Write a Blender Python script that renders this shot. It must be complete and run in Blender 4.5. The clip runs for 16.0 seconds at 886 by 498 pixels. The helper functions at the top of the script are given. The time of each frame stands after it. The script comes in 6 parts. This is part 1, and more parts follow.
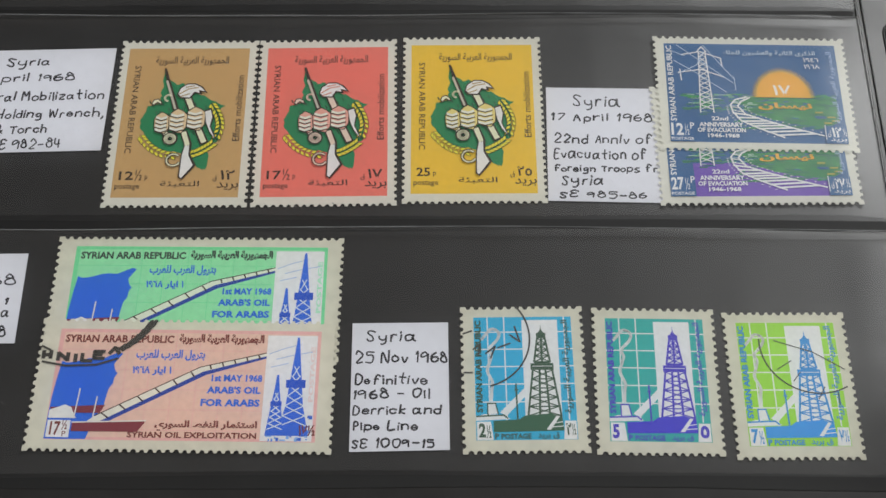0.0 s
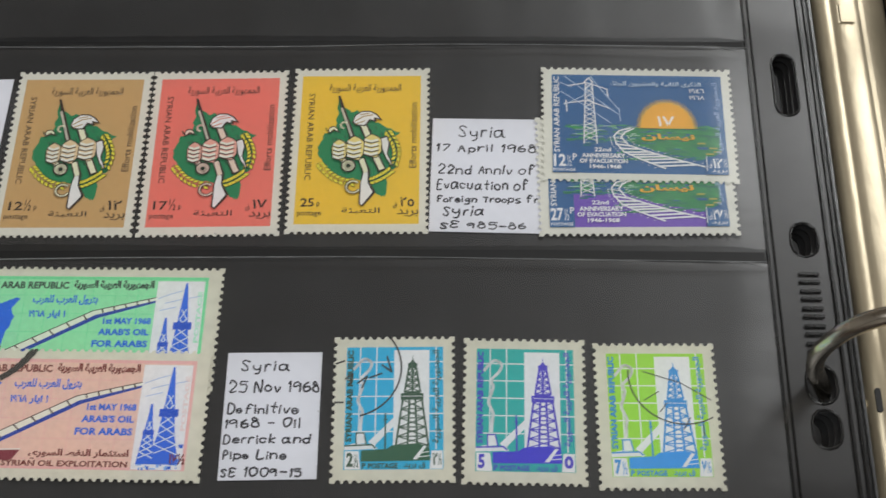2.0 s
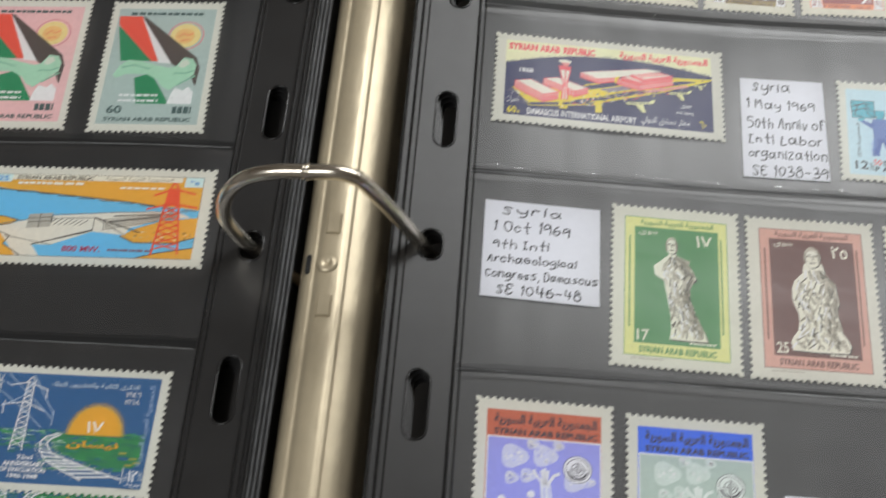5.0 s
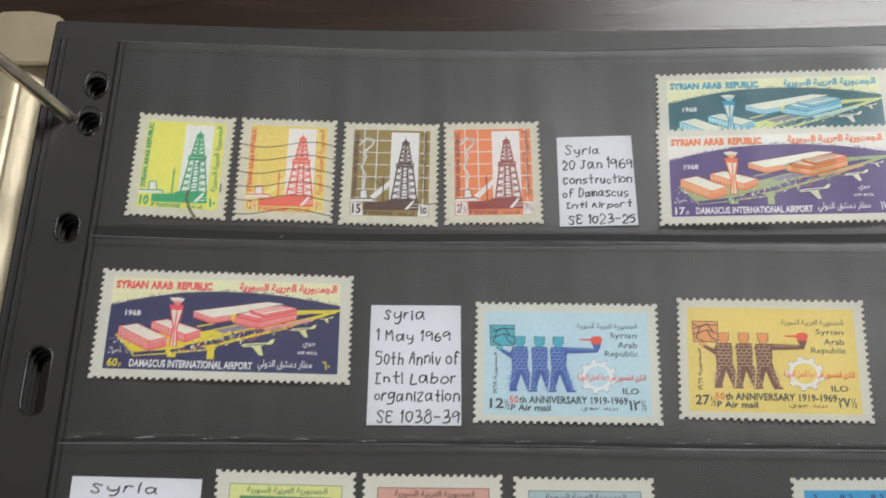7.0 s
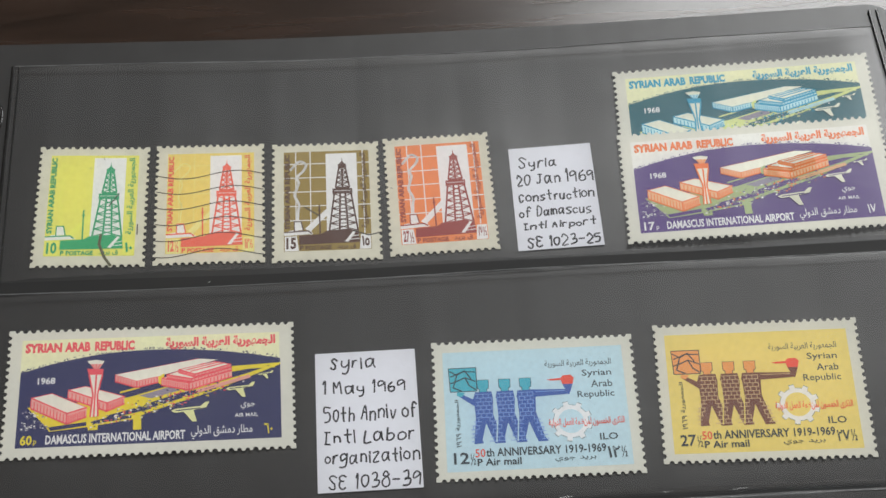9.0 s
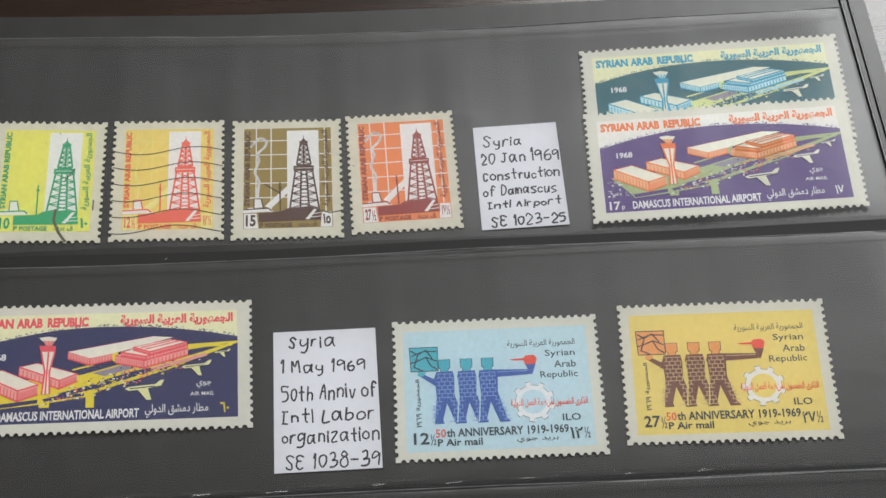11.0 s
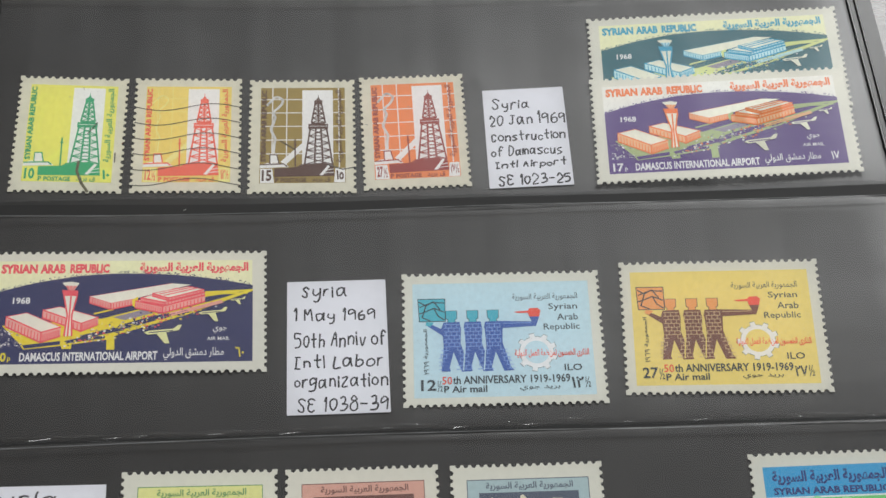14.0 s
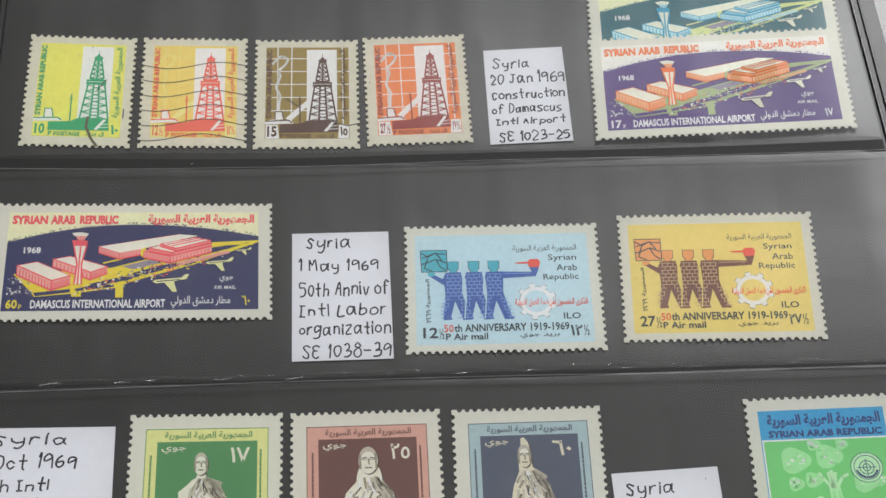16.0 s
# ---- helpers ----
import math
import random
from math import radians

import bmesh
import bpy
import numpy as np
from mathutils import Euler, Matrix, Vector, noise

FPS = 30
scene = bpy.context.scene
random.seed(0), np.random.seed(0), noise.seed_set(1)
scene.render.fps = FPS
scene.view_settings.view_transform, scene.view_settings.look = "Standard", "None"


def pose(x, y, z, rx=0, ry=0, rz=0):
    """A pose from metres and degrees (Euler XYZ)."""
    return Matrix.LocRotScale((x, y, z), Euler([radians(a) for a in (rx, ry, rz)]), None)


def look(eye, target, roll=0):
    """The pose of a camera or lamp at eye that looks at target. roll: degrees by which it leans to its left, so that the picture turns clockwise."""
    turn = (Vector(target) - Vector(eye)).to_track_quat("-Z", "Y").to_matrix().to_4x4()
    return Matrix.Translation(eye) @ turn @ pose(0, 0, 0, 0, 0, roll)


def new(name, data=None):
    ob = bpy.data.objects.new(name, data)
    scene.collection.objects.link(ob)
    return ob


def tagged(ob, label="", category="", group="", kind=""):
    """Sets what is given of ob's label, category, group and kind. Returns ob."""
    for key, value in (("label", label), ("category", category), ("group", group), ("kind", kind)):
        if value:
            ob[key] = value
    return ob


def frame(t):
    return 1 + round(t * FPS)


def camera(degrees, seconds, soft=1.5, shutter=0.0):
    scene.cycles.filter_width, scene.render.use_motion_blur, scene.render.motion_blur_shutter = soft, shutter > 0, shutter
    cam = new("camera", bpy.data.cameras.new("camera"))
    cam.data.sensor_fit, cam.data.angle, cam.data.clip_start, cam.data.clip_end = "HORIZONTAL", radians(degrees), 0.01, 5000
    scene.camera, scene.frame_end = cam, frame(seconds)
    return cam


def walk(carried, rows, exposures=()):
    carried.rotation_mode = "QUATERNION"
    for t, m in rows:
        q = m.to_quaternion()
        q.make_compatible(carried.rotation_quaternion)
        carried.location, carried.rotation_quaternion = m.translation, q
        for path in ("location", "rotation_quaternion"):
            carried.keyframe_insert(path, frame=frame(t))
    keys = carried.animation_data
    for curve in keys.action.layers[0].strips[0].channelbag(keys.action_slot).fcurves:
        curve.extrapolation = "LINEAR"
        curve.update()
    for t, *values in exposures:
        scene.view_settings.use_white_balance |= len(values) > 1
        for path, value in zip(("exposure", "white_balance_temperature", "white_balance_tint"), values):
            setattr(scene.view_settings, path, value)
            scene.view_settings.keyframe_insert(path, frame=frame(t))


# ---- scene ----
cam = camera(35.7, 16.0, shutter=0.3)
PATH = [
    (0, -0.11696, -0.20359, 1.03931, 29.727, -0.618, 0.879),
    (0.5, -0.11300, -0.20357, 1.03968, 29.859, -0.500, 0.931),
    (1, -0.10802, -0.20464, 1.04165, 29.912, -0.352, 1.041),
    (1.5, -0.10091, -0.20369, 1.04431, 29.841, -0.141, 1.197),
    (2, -0.08803, -0.20063, 1.04534, 29.958, 0.153, 1.431),
    (2.5, -0.07237, -0.19500, 1.04777, 29.782, 0.149, 1.423),
    (3, -0.05327, -0.18902, 1.04935, 29.892, 0.305, 1.570),
    (3.5, -0.03051, -0.18387, 1.05168, 30.511, 0.621, 2.172),
    (4, -0.00954, -0.17756, 1.05670, 30.770, 0.900, 2.782),
    (4.5, 0.01681, -0.16217, 1.06610, 30.878, 1.350, 3.457),
    (5, 0.04771, -0.14465, 1.07257, 31.637, 2.003, 4.086),
    (5.2, 0.05940, -0.13716, 1.07321, 31.962, 2.132, 4.262),
    (7.3, 0.12531, -0.06804, 1.07335, 31.594, 1.621, -1.116),
    (7.5, 0.12633, -0.06150, 1.07167, 31.233, 1.487, -1.809),
    (8, 0.12547, -0.05245, 1.06671, 30.618, 1.428, -3.152),
    (8.5, 0.12207, -0.04818, 1.06112, 29.975, 1.368, -3.914),
    (9, 0.11953, -0.04503, 1.05517, 29.377, 1.200, -4.263),
    (9.5, 0.12066, -0.04367, 1.05062, 29.194, 0.901, -4.443),
    (9.7, 0.12209, -0.04217, 1.05029, 28.898, 0.792, -4.535),
    (11.8, 0.12169, -0.05049, 1.04703, 29.986, -0.501, -3.954),
    (12, 0.12062, -0.04888, 1.05074, 29.286, -0.669, -3.794),
    (12.5, 0.12136, -0.05044, 1.05252, 29.275, -0.494, -3.627),
    (13, 0.12021, -0.05333, 1.05261, 29.548, -0.577, -3.668),
    (13.5, 0.11870, -0.05671, 1.05309, 29.506, -0.563, -3.612),
    (14, 0.11938, -0.05909, 1.05356, 29.205, -0.381, -3.537),
    (14.5, 0.11789, -0.06240, 1.05323, 29.312, -0.508, -3.630),
    (15, 0.11792, -0.06511, 1.05360, 29.270, -0.382, -3.556),
    (15.5, 0.11767, -0.06697, 1.05490, 28.973, -0.371, -3.570),
    (16, 0.11807, -0.07191, 1.05327, 29.449, -0.430, -3.505),
]
EXPOSURES = [(0, 0.0), (2, 0.03), (3, 0.05), (16, 0.05)]
walk(cam, [(t, pose(x, y, z, a, b, c)) for t, x, y, z, a, b, c in PATH], EXPOSURES)

# ---------------------------------------------------------------- world and light
world = bpy.data.worlds.new("room_world")
scene.world = world
world.use_nodes = True
world.node_tree.nodes["Background"].inputs[0].default_value = (0.9, 0.95, 1.0, 1)
world.node_tree.nodes["Background"].inputs[1].default_value = 0.05


def area_lamp(name, place, target, width, depth, watts, colour):
    data = bpy.data.lights.new(name, "AREA")
    data.shape, data.size, data.size_y, data.energy, data.color = "RECTANGLE", width, depth, watts, colour
    ob = new(name, data)
    ob.matrix_world = look(place, target)
    return ob


# key: ceiling lamp, set where the table glare and ring shadows point
area_lamp("key_fill_light", (1.22, 1.6, 2.44), (1.22, 1.6, 0.0), 1.5, 1.2, 51, (0.985, 1.0, 1.0))
# fill: unseen lamp added near left only to brighten the pages
area_lamp("key_fill_light", (-0.7, -0.9, 2.44), (-0.7, -0.9, 0.0), 1.0, 0.8, 14, (0.985, 1.0, 1.0))

U = 0.001187          # one album unit in metres
PLANE = 0.80          # height of the open pages


def hexc(text):
    c = [int(text[i:i + 2], 16) / 255 for i in (0, 2, 4)]
    return tuple(v / 12.92 if v <= 0.04045 else ((v + 0.055) / 1.055) ** 2.4 for v in c)


# ---------------------------------------------------------------- materials
def node_material(name):
    mat = bpy.data.materials.new(name)
    mat.use_nodes = True
    nt = mat.node_tree
    return mat, nt, nt.nodes["Principled BSDF"]


def varied(nt, base, amount, scale, detail=4.0):
    """A colour socket: base, varied by noise of that scale per metre."""
    co = nt.nodes.new("ShaderNodeTexCoord")
    n = nt.nodes.new("ShaderNodeTexNoise")
    n.inputs["Scale"].default_value, n.inputs["Detail"].default_value = scale, detail
    nt.links.new(co.outputs["Object"], n.inputs["Vector"])
    ramp = nt.nodes.new("ShaderNodeValToRGB")
    lo, hi = [max(0.0, c * (1 - amount)) for c in base], [min(1.0, c * (1 + amount)) for c in base]
    ramp.color_ramp.elements[0].color, ramp.color_ramp.elements[1].color = (*lo, 1), (*hi, 1)
    ramp.color_ramp.elements[0].position, ramp.color_ramp.elements[1].position = 0.3, 0.7
    nt.links.new(n.outputs["Fac"], ramp.inputs["Fac"])
    return ramp.outputs["Color"], n, co


def bumped(nt, bsdf, co, scale, strength, distance=0.0001, stretch=(1, 1, 1)):
    m = nt.nodes.new("ShaderNodeMapping")
    m.inputs["Scale"].default_value = stretch
    nt.links.new(co.outputs["Object"], m.inputs["Vector"])
    n = nt.nodes.new("ShaderNodeTexNoise")
    n.inputs["Scale"].default_value, n.inputs["Detail"].default_value = scale, 5.0
    nt.links.new(m.outputs["Vector"], n.inputs["Vector"])
    b = nt.nodes.new("ShaderNodeBump")
    b.inputs["Strength"].default_value, b.inputs["Distance"].default_value = strength, distance
    nt.links.new(n.outputs["Fac"], b.inputs["Height"])
    nt.links.new(b.outputs["Normal"], bsdf.inputs["Normal"])


def plain(name, base, rough, amount=0.12, scale=120.0, metal=0.0, bump=0.0, bump_scale=900.0, stretch=(1, 1, 1), distance=0.0001):
    mat, nt, bsdf = node_material(name)
    colour, n, co = varied(nt, base, amount, scale)
    nt.links.new(colour, bsdf.inputs["Base Color"])
    bsdf.inputs["Roughness"].default_value, bsdf.inputs["Metallic"].default_value = rough, metal
    if bump:
        bumped(nt, bsdf, co, bump_scale, bump, distance, stretch)
    return mat


INKS = {}


def ink(code):
    if code not in INKS:
        INKS[code] = plain("ink_" + code, tuple(min(0.82, c * 1.16 + 0.006) for c in hexc(code)), 0.6, 0.05, 900.0)
    return INKS[code]


PAPER = plain("stamp_paper", hexc("dddcd0"), 0.75, 0.03, 700.0, bump=0.25, bump_scale=2500.0, distance=0.00003)
PAPER_OLD = plain("aged_stamp_paper", hexc("dbd8c6"), 0.78, 0.06, 400.0, bump=0.3, bump_scale=2200.0, distance=0.00004)
LABEL_PAPER = plain("label_paper", hexc("e4e5ec"), 0.8, 0.02, 500.0, bump=0.2, bump_scale=2500.0, distance=0.00003)
PEN = plain("pen_ink", hexc("1c1a22"), 0.6, 0.3, 2500.0)
PAGE = plain("black_album_card", (0.023, 0.023, 0.0235), 0.36, 0.18, 90.0, bump=0.1, bump_scale=1200.0, distance=0.00003)
PAGE.node_tree.nodes["Principled BSDF"].inputs["Coat Weight"].default_value = 0.5
PAGE.node_tree.nodes["Principled BSDF"].inputs["Coat Roughness"].default_value = 0.25
COVER = plain("black_binder_vinyl", (0.035, 0.033, 0.031), 0.4, 0.2, 60.0, bump=0.4, bump_scale=900.0)
STEEL = plain("nickel_plated_steel", (0.62, 0.53, 0.37), 0.36, 0.08, 90.0, metal=0.42, bump=0.3, bump_scale=420.0, stretch=(1, 0.5, 1), distance=0.0004)
RING_STEEL = plain("polished_ring_steel", (0.80, 0.74, 0.64), 0.22, 0.10, 300.0, metal=1.0, bump=0.15, bump_scale=500.0, distance=0.0001)
# clear plastic edges, with their bright highlight put into a pale grey base
EDGE = plain("edge_highlight_grey", (0.19, 0.195, 0.2), 0.16, 0.3, 160.0, bump=0.4, bump_scale=300.0, distance=0.0003)
MARGIN = plain("glossy_black_vinyl", (0.016, 0.016, 0.0165), 0.22, 0.2, 120.0, bump=0.12, bump_scale=700.0, distance=0.00004)
# near-black that paints shade: under the pocket feet and in the plate slots
DARK = plain("painted_shade_black", (0.006, 0.006, 0.006), 0.6, 0.2, 100.0)
WALL = plain("wall_paint", (0.5, 0.48, 0.45), 0.85, 0.03, 3.0, bump=0.1, bump_scale=60.0)
CEILING = plain("ceiling_paint", (0.8, 0.8, 0.79), 0.9, 0.02, 3.0)
CARPET = plain("floor_boards", (0.16, 0.10, 0.06), 0.5, 0.25, 6.0)


def film_material(rough=0.36, ior=1.48):
    """Clear pocket film: sees through, with a faint haze and a glossy, slightly wavy face."""
    mat = bpy.data.materials.new("clear_pocket_film")
    mat.use_nodes = True
    nt = mat.node_tree
    nt.nodes.clear()
    out = nt.nodes.new("ShaderNodeOutputMaterial")
    clear, gloss, haze = nt.nodes.new("ShaderNodeBsdfTransparent"), nt.nodes.new("ShaderNodeBsdfGlossy"), nt.nodes.new("ShaderNodeBsdfDiffuse")
    gloss.inputs["Roughness"].default_value = rough
    haze.inputs["Color"].default_value = (0.8, 0.82, 0.85, 1)
    fres = nt.nodes.new("ShaderNodeFresnel")
    fres.inputs["IOR"].default_value = ior
    co = nt.nodes.new("ShaderNodeTexCoord")
    mp = nt.nodes.new("ShaderNodeMapping")
    mp.inputs["Scale"].default_value = (1.0, 1.6, 1.0)
    n = nt.nodes.new("ShaderNodeTexNoise")
    n.inputs["Scale"].default_value, n.inputs["Detail"].default_value = 45.0, 3.0
    b = nt.nodes.new("ShaderNodeBump")
    b.inputs["Strength"].default_value, b.inputs["Distance"].default_value = 0.5, 0.0008
    nt.links.new(co.outputs["Object"], mp.inputs["Vector"])
    nt.links.new(mp.outputs["Vector"], n.inputs["Vector"])
    nt.links.new(n.outputs["Fac"], b.inputs["Height"])
    nt.links.new(b.outputs["Normal"], gloss.inputs["Normal"])
    m1, m2 = nt.nodes.new("ShaderNodeMixShader"), nt.nodes.new("ShaderNodeMixShader")
    m1.inputs[0].default_value = 0.011
    nt.links.new(clear.outputs[0], m1.inputs[1])
    nt.links.new(haze.outputs[0], m1.inputs[2])
    nt.links.new(fres.outputs[0], m2.inputs[0])
    nt.links.new(m1.outputs[0], m2.inputs[1])
    nt.links.new(gloss.outputs[0], m2.inputs[2])
    nt.links.new(m2.outputs[0], out.inputs["Surface"])
    return mat


FILM = film_material()
FILM_FOLD = film_material(0.12, 1.6)


def wood_material():
    mat, nt, bsdf = node_material("dark_table_wood")
    co = nt.nodes.new("ShaderNodeTexCoord")
    mp = nt.nodes.new("ShaderNodeMapping")
    mp.inputs["Scale"].default_value = (1.2, 14.0, 1.0)
    n = nt.nodes.new("ShaderNodeTexNoise")
    n.inputs["Scale"].default_value, n.inputs["Detail"].default_value, n.inputs["Distortion"].default_value = 14.0, 8.0, 0.6
    ramp = nt.nodes.new("ShaderNodeValToRGB")
    ramp.color_ramp.elements[0].color, ramp.color_ramp.elements[1].color = (0.016, 0.009, 0.006, 1), (0.055, 0.031, 0.022, 1)
    ramp.color_ramp.elements[0].position, ramp.color_ramp.elements[1].position = 0.3, 0.75
    nt.links.new(co.outputs["Object"], mp.inputs["Vector"])
    nt.links.new(mp.outputs["Vector"], n.inputs["Vector"])
    nt.links.new(n.outputs["Fac"], ramp.inputs["Fac"])
    nt.links.new(ramp.outputs["Color"], bsdf.inputs["Base Color"])
    bsdf.inputs["Roughness"].default_value = 0.24
    bsdf.inputs["Specular IOR Level"].default_value = 0.8
    b = nt.nodes.new("ShaderNodeBump")
    b.inputs["Strength"].default_value, b.inputs["Distance"].default_value = 0.5, 0.0006
    nt.links.new(n.outputs["Fac"], b.inputs["Height"])
    nt.links.new(b.outputs["Normal"], bsdf.inputs["Normal"])
    return mat


WOOD = wood_material()


# ---------------------------------------------------------------- mesh helpers
def part(name, bm, material, parent=None, label=""):
    me = bpy.data.meshes.new(name)
    bm.to_mesh(me)
    bm.free()
    for m in (material if isinstance(material, list) else [material]):
        me.materials.append(m)
    ob = new(name, me)
    if parent is not None:
        ob.parent = parent
    if label:
        tagged(ob, label)
    return ob


def box(bm, x0, y0, z0, x1, y1, z1):
    m = Matrix.Translation(((x0 + x1) / 2, (y0 + y1) / 2, (z0 + z1) / 2)) @ Matrix.Diagonal((x1 - x0, y1 - y0, z1 - z0, 1))
    bmesh.ops.create_cube(bm, size=1.0, matrix=m)
    return bm


def slab(bm, loop, z0, z1):
    """A plate with that outline between two heights."""
    low, high = [bm.verts.new((x, y, z0)) for x, y in loop], [bm.verts.new((x, y, z1)) for x, y in loop]
    bm.faces.new(high)
    bm.faces.new(low[::-1])
    for i in range(len(loop)):
        j = (i + 1) % len(loop)
        bm.faces.new((low[i], low[j], high[j], high[i]))
    return bm


def oval(cx, cy, rx, ry, n=20, a0=0.0, a1=2 * math.pi):
    return [(cx + rx * math.cos(a0 + (a1 - a0) * i / n), cy + ry * math.sin(a0 + (a1 - a0) * i / n)) for i in range(n if a1 - a0 > 6.28 else n + 1)]


def slot(cx, cy, rx, ry, n=6):
    """A long hole with round ends, higher than wide."""
    s = max(0.0, ry - rx)
    top = [(cx + rx * math.cos(a), cy + s + rx * math.sin(a)) for a in [math.pi * i / n for i in range(n + 1)]]
    low = [(cx + rx * math.cos(a), cy - s + rx * math.sin(a)) for a in [math.pi + math.pi * i / n for i in range(n + 1)]]
    return top + low


def sweep(bm, pts, radius, sides=10):
    """A round bar along points."""
    pts = [Vector(p) for p in pts]
    rings = []
    for i, p in enumerate(pts):
        d = (pts[min(i + 1, len(pts) - 1)] - pts[max(i - 1, 0)]).normalized()
        side = Vector((0, 1, 0))
        up = d.cross(side).normalized()
        rings.append([bm.verts.new(p + radius * (math.cos(2 * math.pi * k / sides) * side + math.sin(2 * math.pi * k / sides) * up)) for k in range(sides)])
    for a, b in zip(rings, rings[1:]):
        for k in range(sides):
            f = bm.faces.new((a[k], a[(k + 1) % sides], b[(k + 1) % sides], b[k]))
            f.smooth = True
    bm.faces.new(rings[0][::-1])
    bm.faces.new(rings[-1])
    bmesh.ops.recalc_face_normals(bm, faces=bm.faces[:])
    return bm


def smooth_path(pts, steps=6):
    """Catmull-Rom through points."""
    out = []
    for i in range(len(pts) - 1):
        p = [Vector(pts[max(0, min(len(pts) - 1, i + k))]) for k in (-1, 0, 1, 2)]
        for s in range(steps):
            t = s / steps
            out.append(0.5 * ((2 * p[1]) + (p[2] - p[0]) * t + (2 * p[0] - 5 * p[1] + 4 * p[2] - p[3]) * t * t + (3 * p[1] - p[0] - 3 * p[2] + p[3]) * t ** 3))
    out.append(Vector(pts[-1]))
    return out


def rise(x):
    """Height of the page surface, in album units, over x."""
    return 2.0 + (x + 20) * 0.0105 if x < 0 else -1.7 + 0.00078 * (x - 116) ** 2


def bend(x):
    """How far the rows of a page sag towards its edges."""
    if x > 85:
        return -3.6 * ((x - 85) / 95) ** 2
    if x > 0:
        return -0.8 * (max(0.0, 66 - x) / 37) ** 2
    return 0.018 * min(0.0, x + 60)


def slope(x):
    return 0.0105 if x < 0 else 2 * 0.00078 * (x - 116)


# ---------------------------------------------------------------- letters
GLYPHS = {}
ARABIC = {"ا": (0xFE8D, 2), "ب": (0xFE8F, 4), "ة": (0xFE93, 2), "ت": (0xFE95, 4), "ث": (0xFE99, 4), "ج": (0xFE9D, 4), "ح": (0xFEA1, 4),
          "خ": (0xFEA5, 4), "د": (0xFEA9, 2), "ذ": (0xFEAB, 2), "ر": (0xFEAD, 2), "ز": (0xFEAF, 2), "س": (0xFEB1, 4), "ش": (0xFEB5, 4),
          "ص": (0xFEB9, 4), "ض": (0xFEBD, 4), "ط": (0xFEC1, 4), "ع": (0xFEC9, 4), "غ": (0xFECD, 4), "ف": (0xFED1, 4), "ق": (0xFED5, 4),
          "ك": (0xFED9, 4), "ل": (0xFEDD, 4), "م": (0xFEE1, 4), "ن": (0xFEE5, 4), "ه": (0xFEE9, 4), "و": (0xFEED, 2), "ي": (0xFEF1, 4), "ئ": (0xFE89, 4)}


def shaped(text):
    """Arabic letters in their joined forms, in the order in which they are drawn."""
    out = []
    for i, ch in enumerate(text):
        if ch not in ARABIC:
            out.append(ch)
            continue
        base, forms = ARABIC[ch]
        before = i > 0 and text[i - 1] in ARABIC and ARABIC[text[i - 1]][1] == 4
        after = forms == 4 and i + 1 < len(text) and text[i + 1] in ARABIC
        out.append(chr(base + (3 if before and after else 1 if before else 2 if after else 0)))
    return "".join(out[::-1])


def raw_glyph(body, weight):
    data = bpy.data.curves.new("glyph", "FONT")
    data.body, data.resolution_u, data.fill_mode, data.offset = body, 2, "FRONT", weight
    ob = new("glyph", data)
    bpy.context.view_layer.update()
    me = bpy.data.meshes.new_from_object(ob.evaluated_get(bpy.context.evaluated_depsgraph_get()))
    v = [tuple(p.co[:2]) for p in me.vertices]
    f = [tuple(p.vertices) for p in me.polygons]
    bpy.data.objects.remove(ob)
    bpy.data.curves.remove(data)
    bpy.data.meshes.remove(me)
    return v, f


def glyph(ch, weight):
    key = (ch, weight)
    if key not in GLYPHS:
        v, f = ([], []) if ch == " " else raw_glyph(ch, weight)
        if ("I", weight) not in GLYPHS and ch != "I":
            glyph("I", weight)
        stop = max(p[0] for p in (raw_glyph("I", weight)[0]))
        GLYPHS[key] = (v, f, max(p[0] for p in raw_glyph(ch + "I", weight)[0]) - stop)
    return GLYPHS[key]


def set_line(text, weight=0.0):
    """Points and faces of a line of letters, set from x = 0."""
    vs, fs, x = [], [], 0.0
    for ch in text:
        v, f, adv = glyph(ch, weight)
        n = len(vs)
        vs += [(x + px, py) for px, py in v]
        fs += [tuple(n + k for k in face) for face in f]
        x += adv
    return vs, fs


for letter in sorted(set("SYRIANABEPUBLCDMTHOVFGXWJK'QZ0123456789-½.,:&abcdefghijklmnopqrstuvwxyz")):
    glyph(letter, 0.0)


